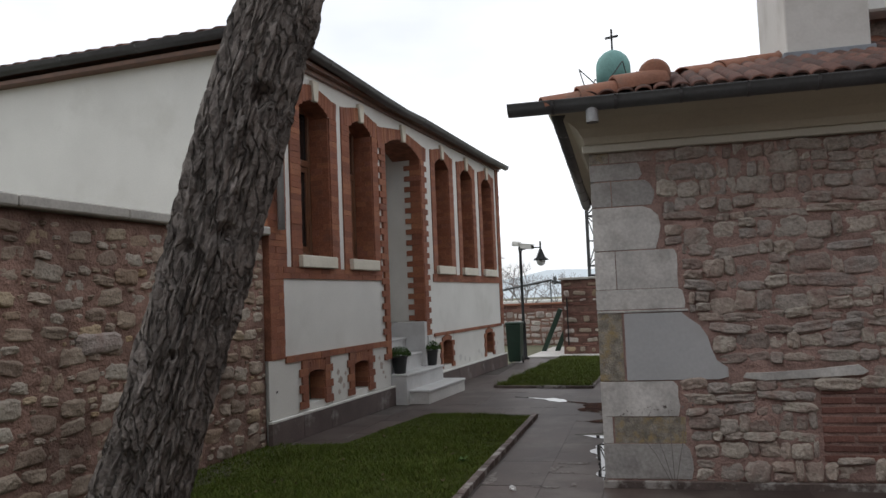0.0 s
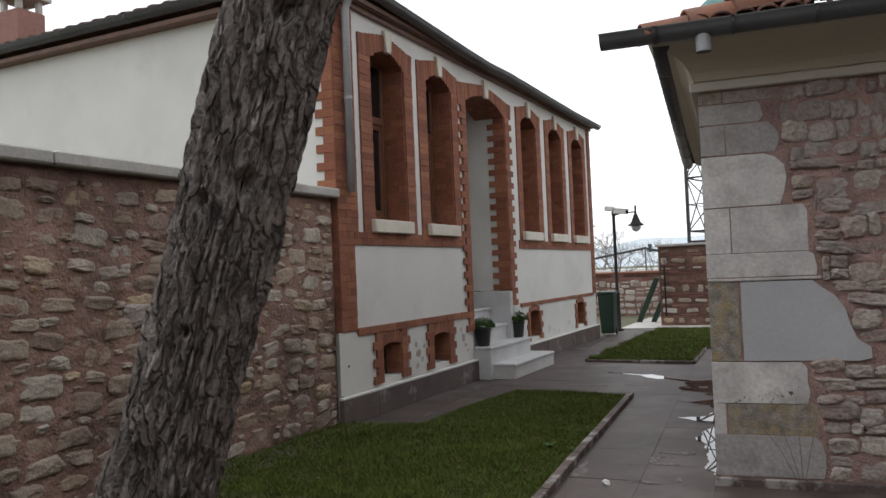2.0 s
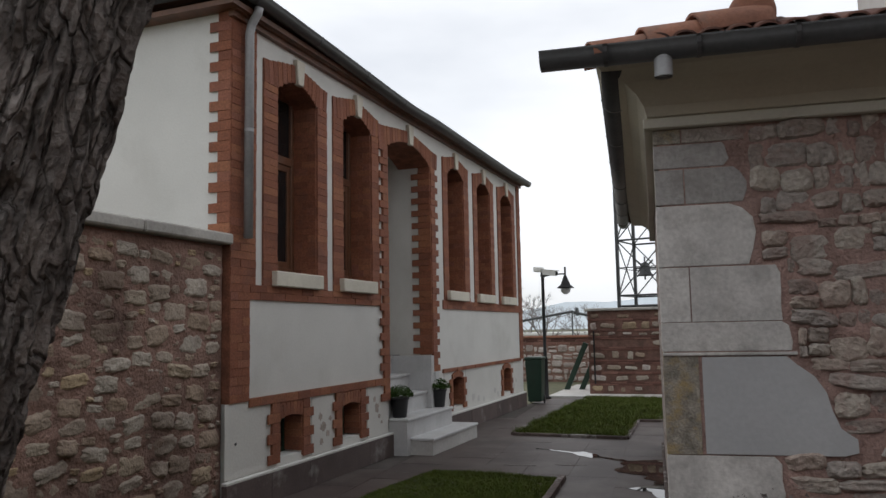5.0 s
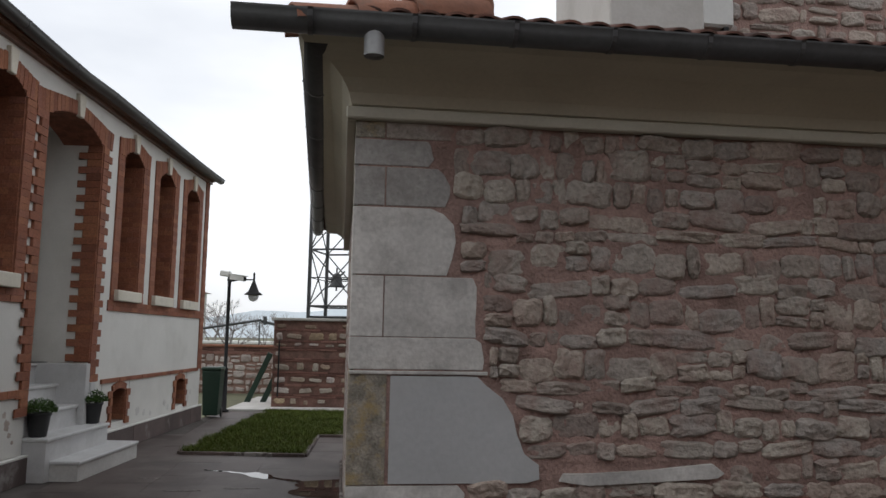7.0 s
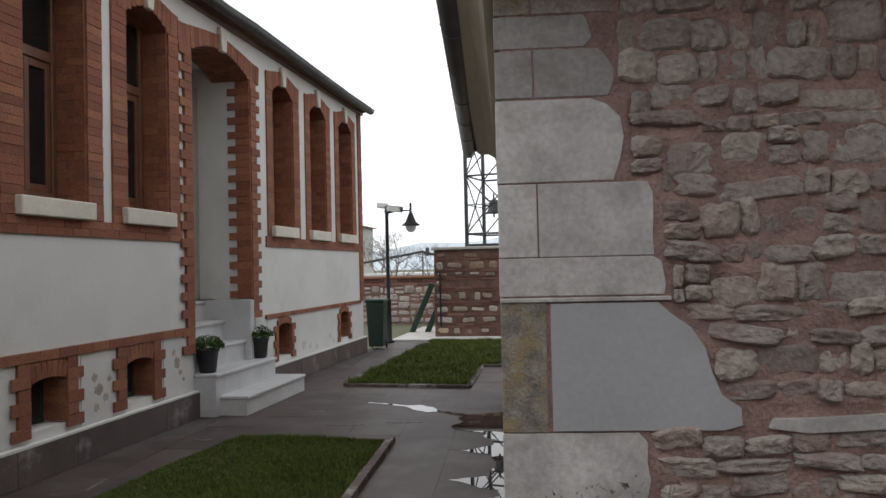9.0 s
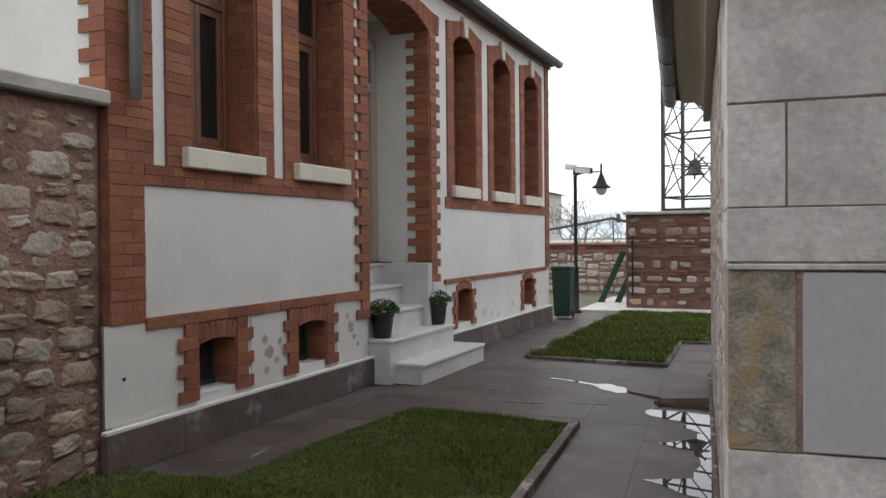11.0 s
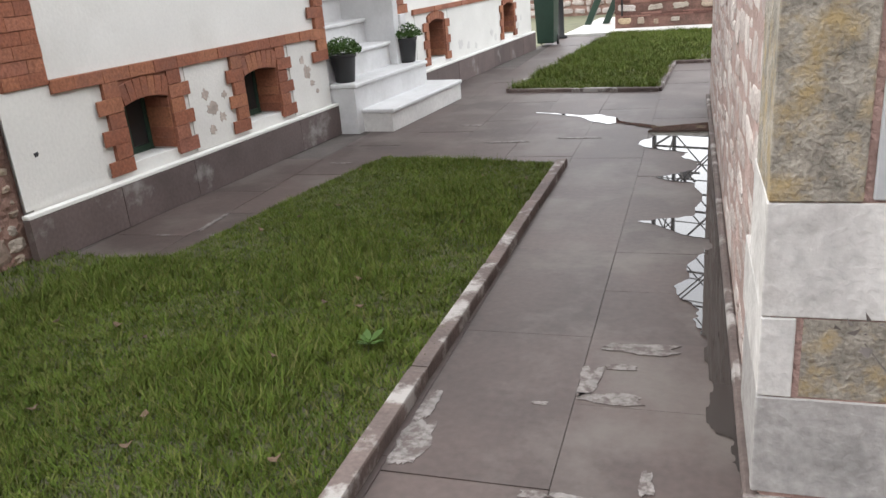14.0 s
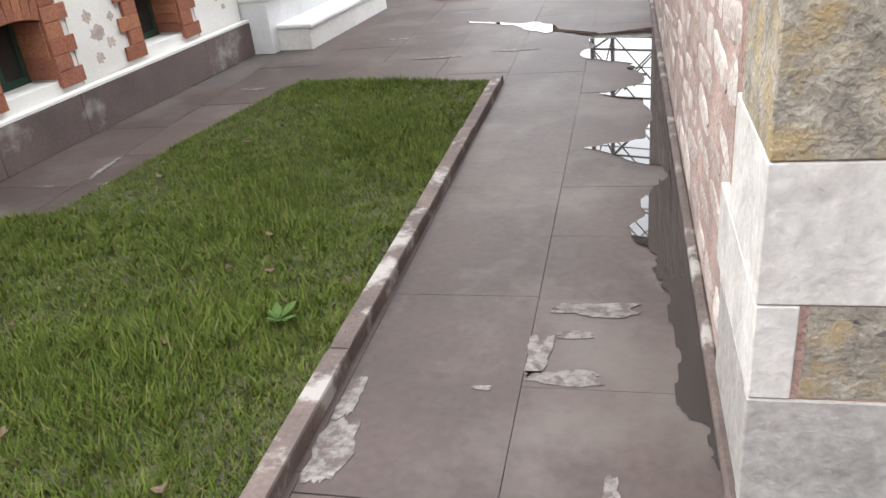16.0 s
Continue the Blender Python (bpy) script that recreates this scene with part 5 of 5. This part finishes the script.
part("lid", boxes((-0.27, 0.27, -0.29, 0.31, 0.822, 0.88), bevel=0.02), BIN_GREEN, wheelie)
for s in (-0.22, 0.19):
    bm = bmesh.new()
    tube(bm, [(s, 0.2, 0.08), (s + 0.04, 0.2, 0.08)], [0.08, 0.08], 14)
    part("wheel", bm, BLACK_POT, wheelie)

TM = pose(-3.20, 19.62, 0, 0, 0, 1.0)
wall_tower = solid("wall_tower_base", boxes((0.0, 6.5, 0.0, 2.6, -0.05, 1.72)), BANDED_BED, TM, "banded brick and pale stone wall below the bell tower", "wall")
solid("tower_coping", boxes((-0.05, 6.55, -0.06, 2.66, 1.72, 1.775), bevel=0.01), CAP, TM, "thin grey coping on the banded wall", "coping")
solid("pavement_strip", boxes((-0.3, 6.5, -0.62, 0.0, -0.02, 0.04), (-0.75, -0.02, -0.6, 2.6, -0.02, 0.038)), CONCRETE, TM, "pale concrete strip along the wall foot", "pavement")
BM = pose(-9.0, 24.2, 0, 0, 0, -2)
wall_back = solid("wall_back", boxes((0.0, 12.0, 0.0, 0.5, -0.1, 1.12)), BUFF_MORTAR, BM, "low banded stone boundary wall", "wall")
solid("back_coping", boxes((-0.05, 12.0, -0.06, 0.56, 1.12, 1.18), bevel=0.01), RIDGE_TILE, BM, "reddish coping on the boundary wall", "coping")
for k, (x, y) in enumerate(((-3.92, 20.7), (-3.60, 20.75))):
    bm = boxes((-0.055, 0.055, -0.04, 0.04, 0.0, 1.15), bevel=0.006)
    solid("leaning_beam", bm, BIN_GREEN, pose(x, y, 0.0, 0, 24, 0), "dark green wooden beam leaning on the wall", "beam", "leaning beams", kind="")

bm = bmesh.new()
tube(bm, [(0.12, -0.035, 0.24), (0.12, -0.035, 1.32)], [0.016, 0.016], 8)
solid("wall_pipe", bm, IRON, TM, "thin dark iron pipe fixed to the banded wall", "pipe", kind="")

# lattice bell tower
bt = thing("bell_tower", TM @ pose(0.62, 0.30, 1.78, 0, 0, -13), "dark steel lattice bell tower with a small dome", "tower")
W, D, HT = 1.05, 1.05, 4.32
posts = [(0, 0), (W, 0), (0, D), (W, D)]
for x, y in posts:
    part("post", boxes((x - 0.03, x + 0.03, y - 0.03, y + 0.03, 0, HT)), STEEL, bt)


def bar(p, q, r=0.014):
    bm = bmesh.new()
    tube(bm, [p, q], [r, r], 6)
    part("brace", bm, STEEL, bt)


for lv in range(4):
    z0, z1 = 0.25 + lv * 1.15, 1.40 + lv * 1.15
    for (a, b), (c, d) in (((0, 0), (W, 0)), ((0, 0), (0, D)), ((W, 0), (W, D)), ((0, D), (W, D))):
        if lv == 0:
            bar((a, b, 0.03), (c, d, 0.03), 0.022)
        bar((a, b, z0), (c, d, z0), 0.02)
        bar((a, b, (z0 + z1) / 2), (c, d, (z0 + z1) / 2), 0.011)
        bar((a, b, z0), (c, d, z1))
        bar((c, d, z0), (a, b, z1))
part("ring_beam", boxes((-0.06, W + 0.06, -0.06, D + 0.06, HT, HT + 0.1)), STEEL, bt)
bm = bmesh.new()
lathe(bm, [(0.40, HT + 0.1), (0.40, HT + 0.58), (0.385, HT + 0.68), (0.33, HT + 0.80), (0.22, HT + 0.91), (0.1, HT + 0.97), (0.02, HT + 0.99)], 24, (W / 2 + 0.12, D / 2, 0))
part("dome", bm, COPPER, bt, "turquoise patinated dome", True)
part("cross", boxes((W / 2 + 0.10, W / 2 + 0.14, D / 2 - 0.02, D / 2 + 0.02, HT + 0.98, HT + 1.50), (W / 2 - 0.04, W / 2 + 0.28, D / 2 - 0.02, D / 2 + 0.02, HT + 1.28, HT + 1.33), bevel=0.006), IRON, bt, "dark metal cross")
bell = thing("bell", TM @ pose(0.62 + 0.52, 0.62, 1.78 + 0.66), "dark bell hanging with a wheel in the lattice", "bell")
bm = bmesh.new()
lathe(bm, [(0.16, 0.0), (0.155, 0.02), (0.12, 0.08), (0.10, 0.2), (0.07, 0.27), (0.02, 0.29)], 18)
part("body", bm, STEEL, bell, smooth=True)
for k in range(4):
    a = math.pi * k / 4
    bm = bmesh.new()
    tube(bm, [(-0.24 * math.cos(a), -0.02, 0.16 - 0.24 * math.sin(a)), (0.24 * math.cos(a), -0.02, 0.16 + 0.24 * math.sin(a))], [0.02, 0.02], 6)
    part("spoke", bm, STEEL, bell)

# ---- beyond the yard ----
def far_house(m, w, d, h, storeys, cols, label):
    hs = thing("far_house", m, label, "house")
    part("wall", boxes((0, w, 0, d, 0, h)), FAR_WALL, hs)
    bm = bmesh.new()
    o = 0.5
    vs = [bm.verts.new(p) for p in ((-o, -o, h), (w + o, -o, h), (w + o, d + o, h), (-o, d + o, h), (w / 2 - 0.5, d / 2, h + 1.3), (w / 2 + 0.5, d / 2, h + 1.3))]
    for f in ((0, 1, 5, 4), (1, 2, 5), (2, 3, 4, 5), (3, 0, 4), (0, 3, 2, 1)):
        bm.faces.new([vs[i] for i in f])
    part("roof", bm, FAR_ROOF, hs)
    for s in range(storeys):
        for c in range(cols):
            u, z = (c + 0.5) * w / cols, 1.0 + s * h / storeys
            win = part("window", boxes((u - 0.6, u + 0.6, -0.06, 0.0, z, z + 1.3)), CAMERA_WHITE, hs)
            for q in (-0.52, 0.04):
                part("pane", boxes((u + q, u + q + 0.48, -0.08, -0.062, z + 0.08, z + 1.22)), PANE, win)
    return hs


far_house(pose(-33.0, 78, -1.5), 10, 9, 7.2, 2, 4, "pale two-storey house with a brown tiled roof")
far_house(pose(-17.0, 105, -3), 14, 9, 4.6, 1, 5, "low pale house among trees")
far_house(pose(-48.0, 92, -2), 12, 9, 5.0, 2, 4, "pale house with a brown roof behind the yard")
shed = thing("far_shed", pose(-12.5, 46, -0.5, 0, 0, -6), "long low shed with a pale sheet roof", "shed")
part("wall", boxes((0, 9, 0, 5, 0, 1.5)), FAR_WALL, shed)
part("roof", boxes((-0.3, 9.3, -0.4, 5.3, 1.5, 1.62)), CAMERA_WHITE, shed)
bm = bmesh.new()
hrng = random.Random(4)
top = []
for k in range(81):
    x = -900 + 22.5 * k
    top.append((x, 26 + 16 * noise.noise((x * 0.004, 1.7, 0)) + 5 * noise.noise((x * 0.02, 3.1, 0))))
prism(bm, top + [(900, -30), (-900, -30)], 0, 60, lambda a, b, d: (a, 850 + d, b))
solid("backdrop_hills", bm, HILL, None, "blue hills on the horizon, haze painted into their colour", "hill")


def bare_tree(m, height, seed, label):
    t = thing("bare_tree", m, label, "tree", "bare trees beyond the wall")
    rng = random.Random(seed)
    bm, tw = bmesh.new(), bmesh.new()
    tube(bm, [(0, 0, -1), (0.05, 0, height * 0.2), (0, 0.05, height * 0.4)], [0.12, 0.10, 0.07], 8)

    def grow(p, dirn, ln, r, depth):
        q = p + dirn * ln
        tube(bm if depth > 2 else tw, [p, (p + q) / 2 + Vector((rng.gauss(0, 0.03), rng.gauss(0, 0.03), 0.02)) * ln, q], [r, r * 0.8, r * 0.6], 5 if depth > 2 else 3)
        if depth:
            for _ in range(3 if depth > 1 else 4):
                nd = (dirn + Vector((rng.gauss(0, 0.55), rng.gauss(0, 0.55), rng.gauss(0.1, 0.35)))).normalized()
                grow(q, nd, ln * rng.uniform(0.62, 0.85), r * 0.58, depth - 1)

    for k in range(4):
        a = k * 1.6 + rng.random()
        grow(Vector((0, 0, height * (0.15 + 0.07 * k))), Vector((0.7 * math.cos(a), 0.7 * math.sin(a), 1)).normalized(), height * 0.24, 0.05, 4)
    part("trunk", bm, TWIG, t)
    part("crown", tw, TWIG, t)
    return t


bare_tree(pose(-9.0, 40, -0.3), 3.4, 2, "bare grey winter tree beyond the boundary wall")
bare_tree(pose(-6.6, 38, -0.6), 3.0, 5, "low bare winter tree beyond the boundary wall")
bare_tree(pose(-11.5, 47, -0.5), 4.0, 8, "bare winter tree with thin twigs")
con = thing("conveyor", pose(-7.4, 36, 1.0), "dark sloping conveyor arm behind the wall", "machine")
bm = bmesh.new()
tube(bm, [(0.6, 0, 1.0), (4.0, 0, 0.25)], [0.06, 0.06], 6)
tube(bm, [(0.6, 0, 1.05), (-2.5, 0, 0.55)], [0.05, 0.05], 6)
part("arm", bm, STEEL, con)
part("leg", boxes((0.52, 0.56, -0.05, 0.05, -2.0, 1.05), (0.70, 0.80, -0.1, 0.1, 0.85, 1.2), bevel=0.01), STEEL, con)

# ---- small things ----
lrng = random.Random(31)
bm = bmesh.new()
pts = [(0.017 * (1 + 0.35 * math.sin(3 * a)) * math.cos(a), 0.011 * (1 + 0.3 * math.sin(4 * a)) * math.sin(a)) for a in [2 * math.pi * k / 10 for k in range(10)]]
prism(bm, pts, 0.0, 0.0015, lambda a, b, d: (a, b, d + 22 * a * a - 14 * b * b + 0.3 * a))
LEAF_ME = mesh_of("dry_leaf", bm, DRY_LEAF)
for k in range(26):
    y = lrng.uniform(6.6, 10.3)
    x = lrng.uniform(-3.2, KX(y) - 0.1)
    ob = new("dry_leaf", LEAF_ME)
    ob.matrix_world = pose(x, y, 0.045, lrng.uniform(-25, 25), lrng.uniform(-25, 25), lrng.uniform(0, 360))
    tagged(ob, "curled dry brown leaf lying in the grass", "leaf", "dry leaves on the lawn")
weed = thing("broadleaf_weed", pose(-1.83, 8.0, 0.03), "broad-leaved green weed beside the kerb", "weed")
for k in range(15):
    a = k * 2.4
    bm = bmesh.new()
    pts = [(0.008, 0.0), (0.02, 0.009), (0.036, 0.011), (0.056, 0.0), (0.036, -0.011), (0.02, -0.009)]
    prism(bm, pts, 0, 0.002, lambda p, q, d: (p, q, d + (0.25 + 0.12 * (k % 4)) * p + 0.015))
    lf = part("leaf", bm, LEAF, weed)
    lf.matrix_basis = pose(0, 0, 0, 0, 0, math.degrees(a)) @ Matrix.Diagonal((lrng.uniform(0.7, 1.2),) * 3 + (1,))
bm = bmesh.new()
bmesh.ops.create_icosphere(bm, subdivisions=3, radius=0.02)
for v in bm.verts:
    v.co = Vector((v.co.x * 1.2, v.co.y, max(-0.01, v.co.z))) * (1 + 0.7 * noise.noise(v.co * 60))
solid("litter", bm, PLASTIC_LITTER, pose(-1.22, 7.30, 0.012), "crumpled scrap of white litter on the paving", "litter", kind="")
plant = thing("dry_weed", RM @ pose(0.46, -0.07, 0.0), "thin dry weed growing at the wall foot", "weed")
for k in range(4):
    bm = bmesh.new()
    dx = -0.30 + 0.14 * k
    tube(bm, [(0, 0, 0), (dx * 0.4, -0.02, 0.25), (dx, -0.05, 0.50 + 0.03 * k)], [0.003, 0.0022, 0.0012], 5)
    for q in range(10):
        c = Vector((dx + lrng.gauss(0, 0.035), -0.05 + lrng.gauss(0, 0.02), 0.52 + 0.03 * k + lrng.gauss(0, 0.02)))
        bm.faces.new([bm.verts.new(c + Vector((lrng.gauss(0, 0.009), lrng.gauss(0, 0.007), lrng.gauss(0, 0.009)))) for _ in range(3)])
    part("stem", bm, TWIG, plant)

# ---- stones of the walls ----
STONES = [unit_stone(100 + k, STONE) for k in range(24)]
PALE_STONES = [unit_stone(300 + k, PALE_STONE) for k in range(16)]
BUFF_STONES = [unit_stone(200 + k, BUFF_STONE, 1.5) for k in range(30)]


def mortar_bed(wall, u0, u1, z0, z1, cell, base, amp, material, seed, keep=()):
    """A wall's uneven mortar face as one fine sheet; within the keep areas it lies low."""
    nu, nz = int((u1 - u0) / cell), int((z1 - z0) / cell)
    vs, fs = [], []
    for j in range(nz + 1):
        for i in range(nu + 1):
            u, z = u0 + (u1 - u0) * i / nu, z0 + (z1 - z0) * j / nz
            d = base + amp * (0.75 * noise.noise((u * 3.2, z * 4.0, seed)) + 0.65 * noise.noise((u * 11.0, z * 13.0, seed + 3)) + 0.35 * noise.noise((u * 31.0, z * 33.0, seed + 7)))
            if i in (0, nu) or j in (0, nz) or any(a <= u <= b and c <= z <= e for a, b, c, e in keep):
                d = 0.0145 if keep and u < 0.9 else min(d, 0.003)
            vs.append((u, -max(d, 0.002), z))
    for j in range(nz):
        for i in range(nu):
            k = j * (nu + 1) + i
            fs.append((k, k + 1, k + nu + 2, k + nu + 1))
    me = bpy.data.meshes.new("mortar")
    me.from_pydata(vs, [], fs)
    me.materials.append(material)
    for p in me.polygons:
        p.use_smooth = True
    ob = new("mortar", me)
    ob.parent = wall
    return ob



def lay(wall, places, stones, material, depth, limit, key, seed):
    rng = random.Random(seed)
    rows = []
    for u, z, w, h, t in places:
        rows.append((key(u, z), rng.choice(stones), size_pose(u, z, w * 1.08, h * 1.08, rng.uniform(*depth), -0.004, t)))
    rows.sort(key=lambda r: r[0])
    for _, me, m in rows[:limit]:
        piece("stone", me, wall, m)
    if rows[limit:]:
        join_pieces("rubble", [(me, m) for _, me, m in rows[limit:]], wall, material, "rough rubble stones further along the wall")


def quoin(wall, u0, u1, z0, z1, material, d=0.02, name="block", cut=None):
    """A dressed block with worn corners; cut: an outline in place of the rectangle."""
    g = 0.0015
    pts = cut or [(u0 + g, z0 + g), (u1 - g, z0 + g), (u1 - g, z1 - g), (u0 + g, z1 - g)]
    bm = bmesh.new()
    prism(bm, pts, -0.02, d, wallput)
    soften(bm, 0.0025, 1)
    ob = new(name, mesh_of(name, bm, material))
    ob.parent = wall
    return ob


rng = random.Random(17)


def worn(u0, u1, z0, z1, seed, amount=0.02):
    """A block's outline with a ragged far edge."""
    r = random.Random(seed)
    pts = [(u0, z0 + 0.0015)]
    pts += [(u1 - r.uniform(0, amount), z0 + 0.0015), (u1 + r.uniform(-amount, amount), z0 + (z1 - z0) * 0.3), (u1 + r.uniform(-amount, amount), z0 + (z1 - z0) * 0.55), (u1 - r.uniform(0, amount), z0 + (z1 - z0) * 0.85), (u1 - 0.02 - r.uniform(0, 2 * amount), z1 - 0.0015)]
    return pts + [(u0, z1 - 0.0015)]


ff = wall_front
e = -0.02
quoin(ff, e, 0.56, 0.06, 0.31, GREY_MARBLE, cut=worn(e, 0.58, 0.06, 0.31, 1))
quoin(ff, e, 0.052, 0.31, 0.50, MARBLE)
quoin(ff, 0.062, 0.56, 0.31, 0.50, OCHRE_STONE, 0.016)
quoin(ff, e, 0.52, 0.50, 0.752, MARBLE, cut=worn(e, 0.52, 0.50, 0.752, 2, 0.008))
quoin(ff, e, 0.155, 0.752, 1.255, OCHRE_STONE, 0.022)
quoin(ff, 0.17, 0.86, 0.756, 1.24, PLATE, 0.024, "plate", [(0.17, 0.758), (0.80, 0.758), (0.865, 0.775), (0.862, 0.84), (0.79, 0.89), (0.755, 0.98), (0.74, 1.06), (0.69, 1.14), (0.61, 1.20), (0.57, 1.238), (0.17, 1.238)])
quoin(ff, e, 0.62, 1.243, 1.262, MARBLE, 0.03)
quoin(ff, e, 0.60, 1.265, 1.413, MARBLE, cut=worn(e, 0.60, 1.265, 1.413, 3))
quoin(ff, e, 0.13, 1.413, 1.694, MARBLE)
quoin(ff, 0.134, 0.57, 1.413, 1.694, MARBLE, cut=worn(0.134, 0.565, 1.413, 1.694, 4, 0.012))
quoin(ff, e, 0.46, 1.694, 2.017, MARBLE, cut=[(e, 1.698), (0.42, 1.70), (0.445, 1.78), (0.462, 1.86), (0.45, 1.94), (0.40, 1.99), (0.34, 2.013), (e, 2.013)])
quoin(ff, e, 0.125, 2.02, 2.205, GREY_MARBLE)
quoin(ff, 0.13, 0.42, 2.02, 2.205, GREY_MARBLE, cut=worn(0.13, 0.42, 2.02, 2.205, 5))
quoin(ff, e, 0.34, 2.21, 2.335, GREY_MARBLE, cut=worn(e, 0.34, 2.21, 2.335, 6))
quoin(ff, e, 0.12, 2.34, 2.42, OCHRE_STONE)
quoin(ff, 0.125, 0.44, 2.34, 2.42, STONE, cut=worn(0.125, 0.44, 2.34, 2.42, 7))
quoin(ff, 0.96, 1.75, 0.76, 0.83, MARBLE, 0.03, "long_stone", [(0.96, 0.765), (1.10, 0.745), (1.72, 0.775), (1.76, 0.80), (1.70, 0.845), (1.4, 0.815), (1.1, 0.80), (0.98, 0.80)])
solid("wall_foot", boxes((-0.035, 6.5, -0.035, 0.0, -0.02, 0.05), (-0.032, 0.0, 0.0, 5.6, -0.02, 0.03), bevel=0.008), KERB, RM, "worn brown footing along the annexe walls", "wall")
blocks = [(0.0, 0.60, 0.0, 0.06), (0.0, 0.60, 0.06, 0.31), (0.0, 0.58, 0.31, 0.50), (0.0, 0.54, 0.50, 0.752), (0.0, 0.88, 0.752, 0.86), (0.0, 0.80, 0.86, 1.0), (0.0, 0.76, 1.0, 1.12), (0.0, 0.68, 1.12, 1.262), (0.0, 0.63, 1.262, 1.413), (0.0, 0.60, 1.413, 1.694), (0.0, 0.49, 1.694, 2.017), (0.0, 0.45, 2.017, 2.41), (0.94, 1.78, 0.74, 0.84), (1.42, 3.2, 0.18, 0.70)]
lay(ff, rubble(0.0, 4.6, 0.06, 2.42, 23, (0.05, 0.15), (0.07, 0.27), 0.008, blocks), STONES, STONE, (0.018, 0.048), 300, lambda u, z: u, 24)
mortar_bed(ff, 0.0, 4.7, 0.05, 2.42, 0.017, 0.010, 0.016, MORTAR, 11.0, blocks)
courses(ff, 1.44, 2.3, 0.18, 0.70, 0.0, d=0.014, long=0.26, course=0.062, seed=26, me=UNIT_OLD_BRICK, joint=0.024)

# side wall of the annexe: dressed blocks at the corner (far end of its own run), then flush rubble
sd = wall_annexe_side
L = 5.6
for i, (z0, z1, ln, material) in enumerate(((0.06, 0.31, 0.42, GREY_MARBLE), (0.31, 0.50, 0.52, MARBLE), (0.50, 0.752, 0.36, MARBLE), (0.752, 1.262, 0.30, OCHRE_STONE), (1.265, 1.413, 0.5, MARBLE), (1.413, 1.694, 0.36, MARBLE), (1.694, 2.017, 0.55, MARBLE), (2.02, 2.205, 0.34, OCHRE_STONE), (2.21, 2.40, 0.5, STONE))):
    quoin(sd, L - ln, L, z0, z1, material, 0.018)
lay(sd, rubble(0.1, L - 0.50, 0.06, 2.37, 33, (0.06, 0.14), (0.12, 0.36), 0.03), PALE_STONES, PALE_STONE, (0.004, 0.010), 300, lambda u, z: L - u, 34)

lay(wall_stone, scattered(4.4, 8.50, 0.02, 2.04, 43, 1100, (0.045, 0.25), (0.035, 0.13), 0.014), BUFF_STONES, BUFF_STONE, (0.018, 0.045), 300, lambda u, z: abs(u - 7.4), 44)
lay(wall_stone, rubble(-1.0, 4.36, 0.02, 2.07, 45, (0.06, 0.14), (0.08, 0.26), 0.03), BUFF_STONES, BUFF_STONE, (0.018, 0.04), 0, lambda u, z: u, 46)
mortar_bed(wall_stone, 4.38, 8.52, 0.0, 2.09, 0.017, 0.013, 0.020, BUFF_MORTAR, 21.0)
mortar_bed(wall_stone, -1.2, 4.38, 0.0, 2.09, 0.035, 0.011, 0.018, BUFF_MORTAR, 31.0)
piece("stone", PALE_STONES[3], wall_stone, size_pose(6.295, 1.175, 0.44, 0.175, 0.055, -0.004, 2.0))
lay(wall_church, rubble(2.05, 5.5, 2.95, 4.6, 53, (0.08, 0.16), (0.14, 0.4), 0.03), STONES, STONE, (0.02, 0.04), 200, lambda u, z: u, 54)

# banded wall: pale stone rows between flat brick
trng = random.Random(63)
for z0, z1 in ((1.56, 1.67), (1.34, 1.50), (1.22, 1.28), (1.00, 1.12), (0.74, 0.90), (0.50, 0.62), (0.30, 0.42), (0.08, 0.20)):
    u = 0.05
    while u < 3.2:
        w = trng.uniform(0.08, 0.30)
        if trng.random() < 0.72:
            piece("stone", trng.choice(PALE_STONES if trng.random() < 0.4 else BUFF_STONES), wall_tower, size_pose(u + w / 2, (z0 + z1) / 2 + trng.uniform(-0.015, 0.015), w, (z1 - z0) * trng.uniform(0.55, 1.0), 0.025, 0.0, trng.uniform(-6, 6)))
        u += w + trng.uniform(0.03, 0.2)
for z0, z1 in ((1.51, 1.56), (1.29, 1.34), (1.13, 1.21), (0.91, 0.99), (0.63, 0.73), (0.43, 0.49), (0.21, 0.29)):
    courses(wall_tower, 0.0, 3.0, z0, z1, 0.0, d=0.010, long=0.34, course=0.05, seed=int(z0 * 100), me=UNIT_OLD_BRICK, joint=0.014)
lay(wall_back, rubble(1.0, 9.0, 0.02, 0.92, 73, (0.10, 0.17), (0.14, 0.36), 0.05), PALE_STONES, PALE_STONE, (0.02, 0.04), 250, lambda u, z: abs(u - 5), 74)
courses(wall_back, 1.5, 8.0, 0.93, 1.11, 0.0, d=0.02, long=0.35, course=0.08, seed=75, me=UNIT_OLD_BRICK, joint=0.02)
